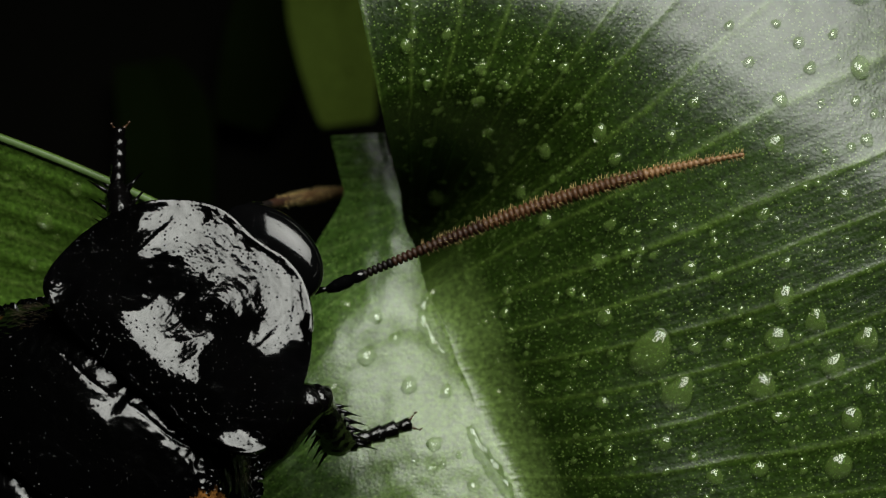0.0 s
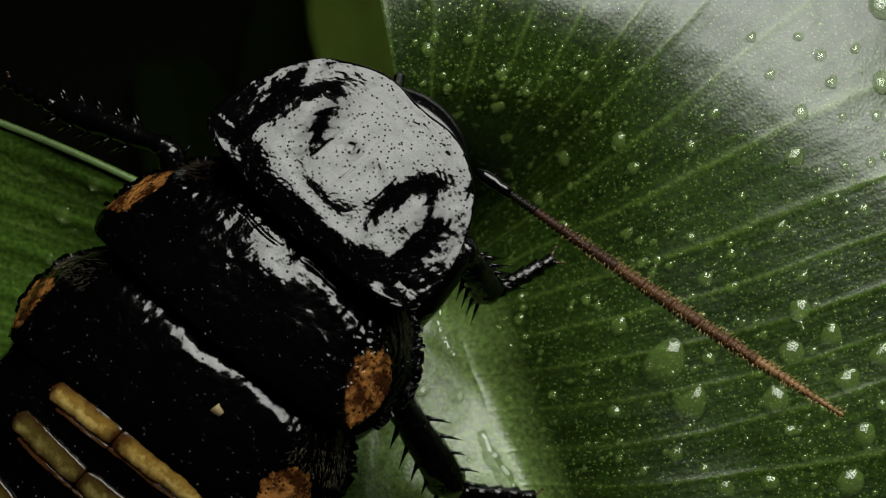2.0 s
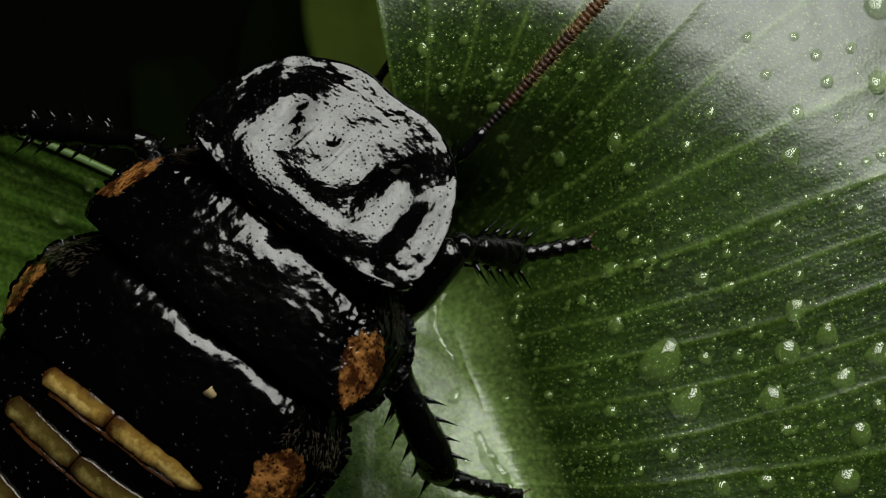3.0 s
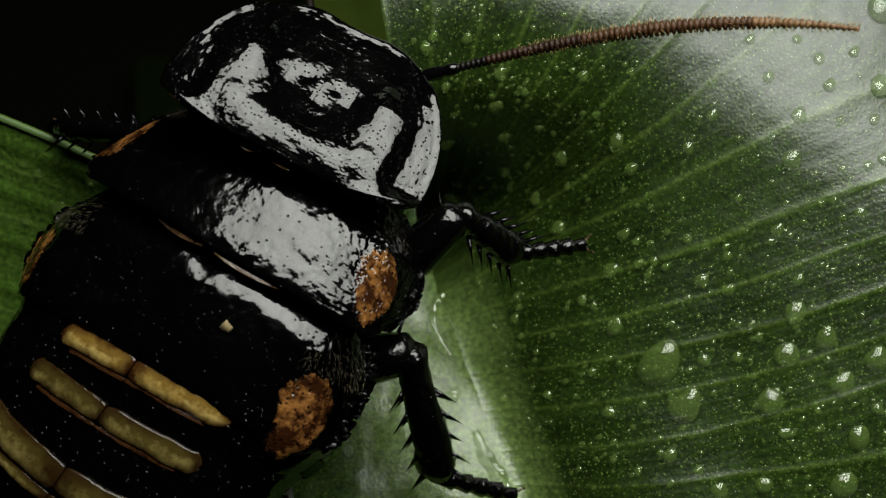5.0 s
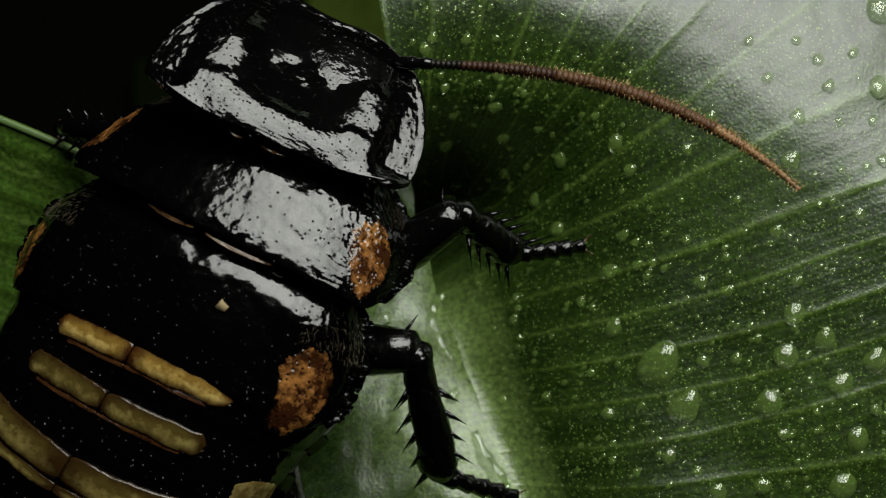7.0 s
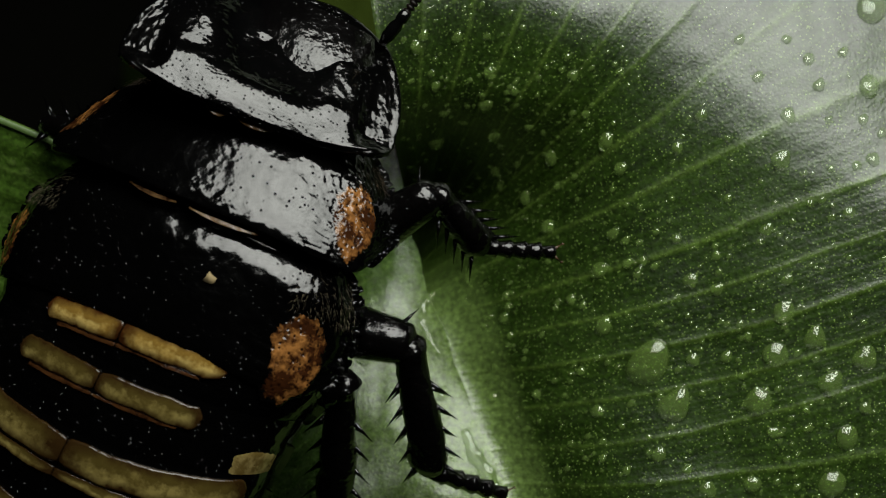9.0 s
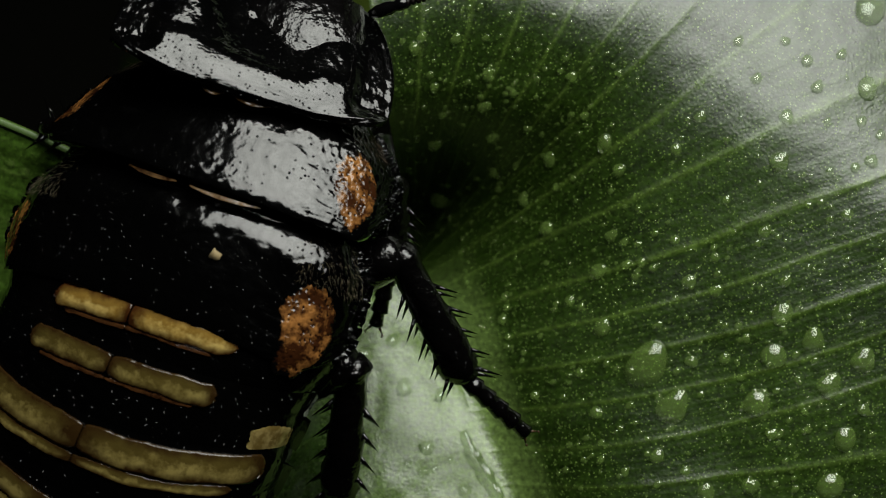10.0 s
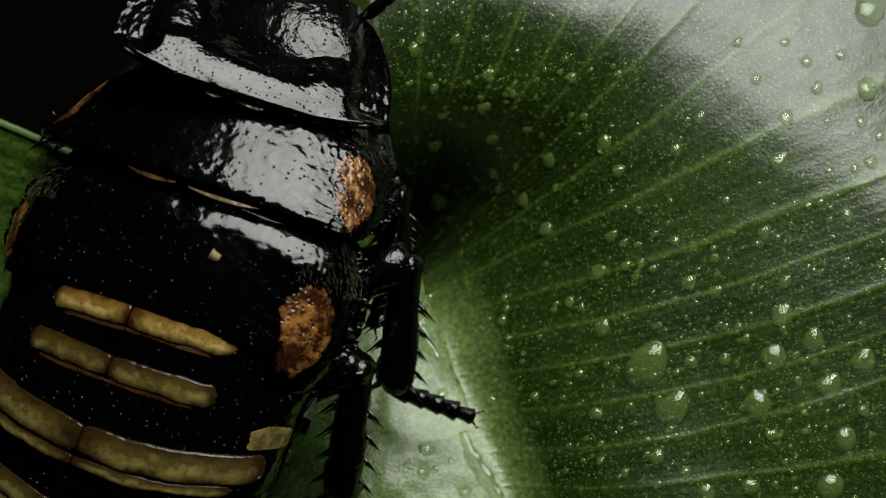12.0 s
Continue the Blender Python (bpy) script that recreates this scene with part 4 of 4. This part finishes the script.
drops([(-0.8, 18.8, 0.46), (2.2, 18.7, 0.51), (0.3, 14.5, 0.47), (1.2, 12.3, 0.53), (4.9, 12.9, 0.67), (5.1, 15.6, 0.56), (0.5, 9.9, 0.75), (0.9, 4.9, 1.02), (5.8, 10.3, 0.57),
       (6.0, 7.3, 0.52), (11.0, 8.3, 0.67), (8.8, 4.7, 0.62), (6.5, 5.8, 0.42), (8.9, 11.0, 0.41), (13.9, 12.0, 0.41), (12.6, 15.4, 0.51), (10.8, 1.9, 0.72), (8.0, 7.8, 0.36),
       (17.0, 7.1, 0.61), (15.7, 9.6, 0.72), (16.8, 15.7, 0.41), (11.6, 15.9, 0.31), (7.4, 14.0, 0.36), (10.2, 10.5, 0.31), (11.6, 5.7, 0.36), (-1.5, 17.8, 0.56)], SURFACES, "small clear water drop on the dark green leaf", "drops on the large leaf", 0.62, 0.76)
drops([(21.9, 0.8, 0.46), (20.0, -1.7, 0.36), (17.7, -1.4, 0.46), (19.0, -1.2, 0.41), (18.5, -2.5, 0.36), (12.8, -4.8, 0.51), (13.8, -5.3, 0.36), (11.6, -5.1, 0.31), (17.5, 0.6, 0.41),
       (16.4, 1.2, 0.56), (6.8, -6.7, 0.52), (7.0, -4.6, 0.42), (7.3, -8.3, 0.31), (9.7, -13.6, 0.46), (5.8, -14.2, 0.48), (13.6, -11.3, 0.41), (22.7, -19.7, 0.46), (17.4, -19.9, 0.41),
       (8.7, -9.7, 0.31), (10.2, -8.1, 0.31)],
      SURFACES, "small clear water drop near the leaf's crease", "drops on the large leaf", 0.55, 0.68)
drops([(-6.3, -10.2, 0.91), (-2.4, -13.1, 0.80), (-5.4, -6.6, 0.65), (-3.6, -8.8, 0.64), (1.1, -13.8, 0.64), (-0.2, -18.4, 0.69), (-0.5, -20.6, 0.53), (0.5, -20.3, 0.32), (3.3, -22.3, 0.64),
       (-2.1, -19.9, 0.32), (2.0, -19.6, 0.32), (-9.7, -13.1, 0.53), (-8.3, -5.4, 0.54)], SURFACES, "flat water drop in the pale wet crease", "drops in the crease")
drops([(-35.6, 3.6, 0.82), (-32.2, 6.3, 0.64), (-37.3, 6.8, 0.49), (-39.1, 2.4, 0.44), (-34.8, 2.0, 0.38), (-38.6, 7.6, 0.38), (-37.4, -0.5, 0.45)], SIDE, "water drop on the side leaf", "drops on the side leaf")


def rivulet(points, label):
    """A run of water that lies along a bent line on the leaf."""
    bm = bmesh.new()
    prev = None
    n = 30
    for i in range(n + 1):
        k = i / n * (len(points) - 1)
        j = min(int(k), len(points) - 2)
        p, q = Vector(points[j]), Vector(points[j + 1])
        m = p.lerp(q, k - j)
        d = Vector((q.x - p.x, q.y - p.y, 0)).normalized()
        s = Vector((d.y, -d.x, 0))
        w = m.z * (0.3 + 0.7 * math.sin(math.pi * min(0.97, max(0.03, i / n))) ** 0.5) * (1 + 0.15 * math.sin(i * 0.9))
        at = rest_on(SURFACES, m.x, m.y)
        o = at[0] / MM
        row = [bm.verts.new(o + s * w * math.cos(a) + Vector((0, 0, 0.55 * w * math.sin(a) - 0.08))) for a in (math.pi * c / 10 for c in range(11))]
        if prev:
            for c in range(10):
                bm.faces.new((prev[c], prev[c + 1], row[c + 1], row[c]))
            bm.faces.new((prev[10], prev[0], row[0], row[10]))
        else:
            bm.faces.new(row)
        prev = row
    bm.faces.new(list(reversed(prev)))
    tagged(part("water_run", bm, WATER), label, "water")


rivulet([(0.4, -4.4, 0.5), (-0.8, -5.7, 0.5), (-1.0, -7.6, 0.6), (-0.1, -9.5, 0.65), (0.9, -10.6, 0.65)], "narrow run of water in the leaf's crease")
rivulet([(3.0, -17.1, 0.8), (3.8, -19.2, 0.9), (5.0, -21.0, 0.9), (6.1, -22.8, 0.85), (6.9, -24.6, 0.8)], "wide run of water in the leaf's crease")

# fine mist beads, too many to count
verts, faces = [], []
rng = random.Random(5)
for i in range(2400):
    u, v = rng.uniform(0.02, 0.98), rng.uniform(0.05, 0.98)
    x, y, z = right_blade(u, v)
    if (x - 5.7) * 0.5 + (y + 16.0) * 0.866 > 35 and rng.random() < 0.93:
        continue
    at = rest_on(SURFACES[:1], x, y)
    if not at:
        continue
    r = rng.choice((0.07, 0.08, 0.10, 0.12, 0.14, 0.17, 0.22, 0.30)) * rng.uniform(0.8, 1.2)
    c, n = at[0] / MM, at[1]
    ex = n.orthogonal().normalized()
    ey = n.cross(ex)
    long = rng.uniform(1.0, 1.6)
    b0 = len(verts)
    for rad, h in ((1.0, -0.05), (0.8, 0.18), (0.45, 0.36)):
        for k in range(8):
            a = math.pi * k / 4
            verts.append((c + (ex * math.cos(a) * long + ey * math.sin(a)) * r * rad + n * r * h) * MM)
    verts.append((c + n * r * 0.42) * MM)
    for k in range(8):
        k2 = (k + 1) % 8
        faces += [(b0 + k, b0 + k2, b0 + 8 + k2, b0 + 8 + k), (b0 + 8 + k, b0 + 8 + k2, b0 + 16 + k2, b0 + 16 + k), (b0 + 16 + k, b0 + 16 + k2, b0 + 24)]
    faces.append(tuple(b0 + 7 - k for k in range(8)))
me = bpy.data.meshes.new("mist_beads")
me.from_pydata(verts, [], faces)
me.materials.append(WATER)
for p in me.polygons:
    p.use_smooth = True
tagged(new("mist_beads", me), "fine beads of mist scattered over the leaf", "water beads", kind="stuff")


# ---- what moves, and when ----
# The insect: seconds, place (mm), heading clockwise from +y, nose up, lean.
BODY = [(0, -37.75, -27.51, -8.29, 40.5, 0, -8), (0.5, -33.72, -24.0, -8.29, 40.5, 0, -8), (1, -29.56, -19.63, -8.29, 41.5, 0, -8), (1.5, -26.86, -17.76, -8.29, 41.3, 0, -8), (2, -25.41, -15.93, -8.29, 42.6, 0, -8), (2.5, -25.42, -15.44, -8.29, 42.8, 0, -8), (3, -25.62, -14.59, -8.29, 42.0, 0, -8)]
BODY += [(5, -23.04, -11.13, -8.19, 33.5, 0, -12), (5.5, -23.12, -10.34, -8.19, 32.1, 0, -12), (6, -23.08, -9.91, -8.19, 30.4, 0, -12), (7, -22.97, -9.82, -8.19, 30.0, 0, -12), (8.8, -23.01, -9.12, -8.19, 28.0, 0, -12), (9, -22.8, -8.23, -8.19, 26.3, 0, -12), (9.5, -22.06, -7.19, -8.19, 24.1, 0, -12), (10, -21.88, -6.64, -8.19, 22.5, 0, -12), (12, -21.89, -6.66, -8.19, 22.2, 0, -12)]
# The shield against the body: seconds, turn to its left, nose up, lean, shift x, y, z.
SHIELD = [(0, 1, 0, -2.3, 0.45, 2.1, -0.1), (0.5, 1.4, 1.5, 1.5, 0.35, 2.1, 0.1), (1, 2, -6, 0, -0.3, 1.3, 0.1), (2, -1, -9.5, 0, -1.0, 1.3, 0.7), (2.5, -1, -11, -1, -0.5, 0.9, 0.6),
          (3.2, 4.5, -14, -1.5, -0.9, 0, 0.2), (4.8, 10.5, -18, 11, -0.6, -0.8, 0.4), (6.5, 11.5, -22, 14.2, -0.25, -1.4, 0.1), (9.5, 15, -23.5, 21, -0.2, -2.1, -0.5), (12, 16.5, -24.5, 24.5, -0.2, -2.3, -0.8)]
# The plate behind it: seconds, nose up.
MIDDLE = [(0, 0), (2.5, 0), (3.2, -4), (4.8, -14), (6.5, -15), (9.5, -17), (12, -18)]
# Feelers: seconds, direction of the base (degrees from +x), bend towards the tip, rise.
FEEL_R = [(0, 21, -9, 8), (.2, 40, 5, 8), (.4, 49, 8, 8), (.5, 46, 9, 8), (.8, 27, -20, 8), (1, 9, -12, 8), (1.2, 36, 5, 8), (1.5, 64, 6, 8), (1.6, 28, -2, 8),
          (1.8, 0, -10, 8), (2, -36, 2, 8), (2.1, -25, -8, 8), (2.2, -42, -2, 8), (2.3, -43, -2, 8), (2.4, -34, -4, 8), (2.5, -3, -22, 8), (2.6, 6, -12, 8), (2.7, 20, -12, 8), (2.8, 31, 2, 8), (2.9, 59, 0, 8),
          (3, 47, 0, 8), (3.1, 21, -14, 8), (3.2, 13, -16, 8)]
FEEL_R += [(4.8, -7, -16, 16), (4.9, 3, -16, 16), (5, 12, -14, 16), (5.2, 15, -12, 16), (5.4, 40, 4, 16), (5.5, 52, 4, 16), (5.6, 68, 4, 16), (5.8, 58, 4, 16), (6, 58, 4, 16), (6.2, 42, 4, 16), (6.4, 17, 3, 16),
           (6.6, 17, 3, 16), (6.7, 14, -10, 16), (6.8, -2, -20, 16), (7, -5, -26, 16), (7.2, 22, -22, 16)]
FEEL_R += [(8.8, 17, 0, 16), (9, 50, 2, 16), (9.2, 26, 2, 16), (9.4, 33, 2, 16), (9.5, 47, 2, 16), (9.6, 54, 2, 16), (10, 15, 2, 16), (10.4, 58, 2, 16), (10.8, 58, 2, 16), (11.4, 50, 2, 16), (12, 35, 2, 16)]
FEEL_L = [(0, 22, -6, -76), (.2, 80, 0, -70), (.4, 153, 8, -45), (.5, 128, 0, -30), (.6, 75, 0, -25), (.8, 80, 0, -60), (1, 90, 0, -50), (1.2, 140, 8, -35), (1.3, 95, 0, -35), (1.4, 80, 0, -82), (1.6, 100, 0, -82), (1.7, 120, 0, -25), (1.8, 115, 0, -20), (2, 80, 0, -50), (3.2, 60, 0, -60)]
FEEL_L += [(4.8, 90, 0, -60), (5.4, 130, 5, -20), (5.5, 122, 5, -25), (5.8, 90, 0, -55), (7.2, 90, 0, -55), (8.8, 90, 0, -60), (9.4, 120, 0, -30), (9.6, 165, 0, -25), (10, 100, 0, -50), (12, 90, 0, -60)]


def sample(rows, t):
    xs = [r[0] for r in rows]
    return [float(np.interp(t, xs, [r[k] for r in rows])) for k in range(1, len(rows[0]))]


def body_pose(t):
    x, y, z, h, p, r = sample(BODY, t)
    return Matrix.Translation((x, y, z)) @ pose(0, 0, 0, 0, 0, -h) @ pose(0, 0, 0, p) @ pose(0, 0, 0, 0, r, 0)


def shield_pose(t):
    yaw, p, lean, dx, dy, dz = sample(SHIELD, t)
    return Matrix.Translation(PIVOT + Vector((dx, dy, dz))) @ pose(0, 0, 0, 0, 0, yaw) @ pose(0, 0, 0, p) @ pose(0, 0, 0, 0, lean) @ Matrix.Translation(-PIVOT)


def aim(a, b, up=Vector((0, 0, 1))):
    """A pose at a whose y axis points to b."""
    y = (b - a).normalized()
    x = y.cross(up).normalized()
    m = Matrix((x, y, x.cross(y))).transposed().to_4x4()
    return Matrix.Translation(a) @ m


def metres(m):
    return Matrix.Translation(m.translation * MM) @ m.to_3x3().to_4x4()


def motions():
    times = [k / 10 for k in range(121)]
    rows = {}

    def key(ob, t, m):
        rows.setdefault(ob, []).append((t, metres(m)))

    for t in times:
        b = body_pose(t)
        inv = b.inverted()
        key(roach, t, b)
        s = shield_pose(t)
        key(pron, t, s)
        tuck = Matrix.Translation((0, -2.6 * smooth(t, 2.0, 2.9), -0.8 * smooth(t, 2.0, 2.9)))
        for ob in (head, palp):
            key(ob, t, s @ tuck)
        hinge = Vector((0, 11, 6.5))
        key(meso, t, Matrix.Translation(hinge) @ pose(0, 0, 0, sample(MIDDLE, t)[0]) @ Matrix.Translation(-hinge))
        for side, base, pieces in FEELERS:
            ang, bend, rise = sample(FEEL_R if side > 0 else FEEL_L, t)
            p = b @ s @ Vector((6.6 + 2.5 * smooth(t, 7.2, 9.5), 35.2, 1.8) if side > 0 else (-4.2, 36.0, -1.0))

            p.z = max(p.z, -6.5) if side > 0 else p.z

            def way(a, e=rise):
                return Vector((math.cos(radians(a)) * math.cos(radians(e)), math.sin(radians(a)) * math.cos(radians(e)), math.sin(radians(e))))

            root = aim(p, p + way(ang))
            key(base, t, inv @ root)
            root.invert()
            p = p + way(ang) * 3.0
            for k, ob in enumerate(pieces):
                d = way(ang + bend * 1.5 * (k / (N_PIECE - 1)) ** 1.5)
                key(ob, t, root @ aim(p, p + d))
                p = p + d * PIECE
        for hip, knee, ankle, toe, thigh, shin, foot in LEGS:
            k, a, e = (Vector(sample(q, t)) for q in (knee, ankle, toe))
            if hip[0] > 0:
                a = k + (a - k).normalized() * shin["length"]
            else:
                k = a - (a - k).normalized() * shin["length"]
            h = k - (k - b @ Vector(hip)).normalized() * thigh["length"]
            pts = [h, k, a, e]
            for ob, a, c in zip((thigh, shin, foot), pts[:-1], pts[1:]):
                key(ob, t, inv @ aim(a, c))
    for ob, r in rows.items():
        walk(ob, r)


motions()
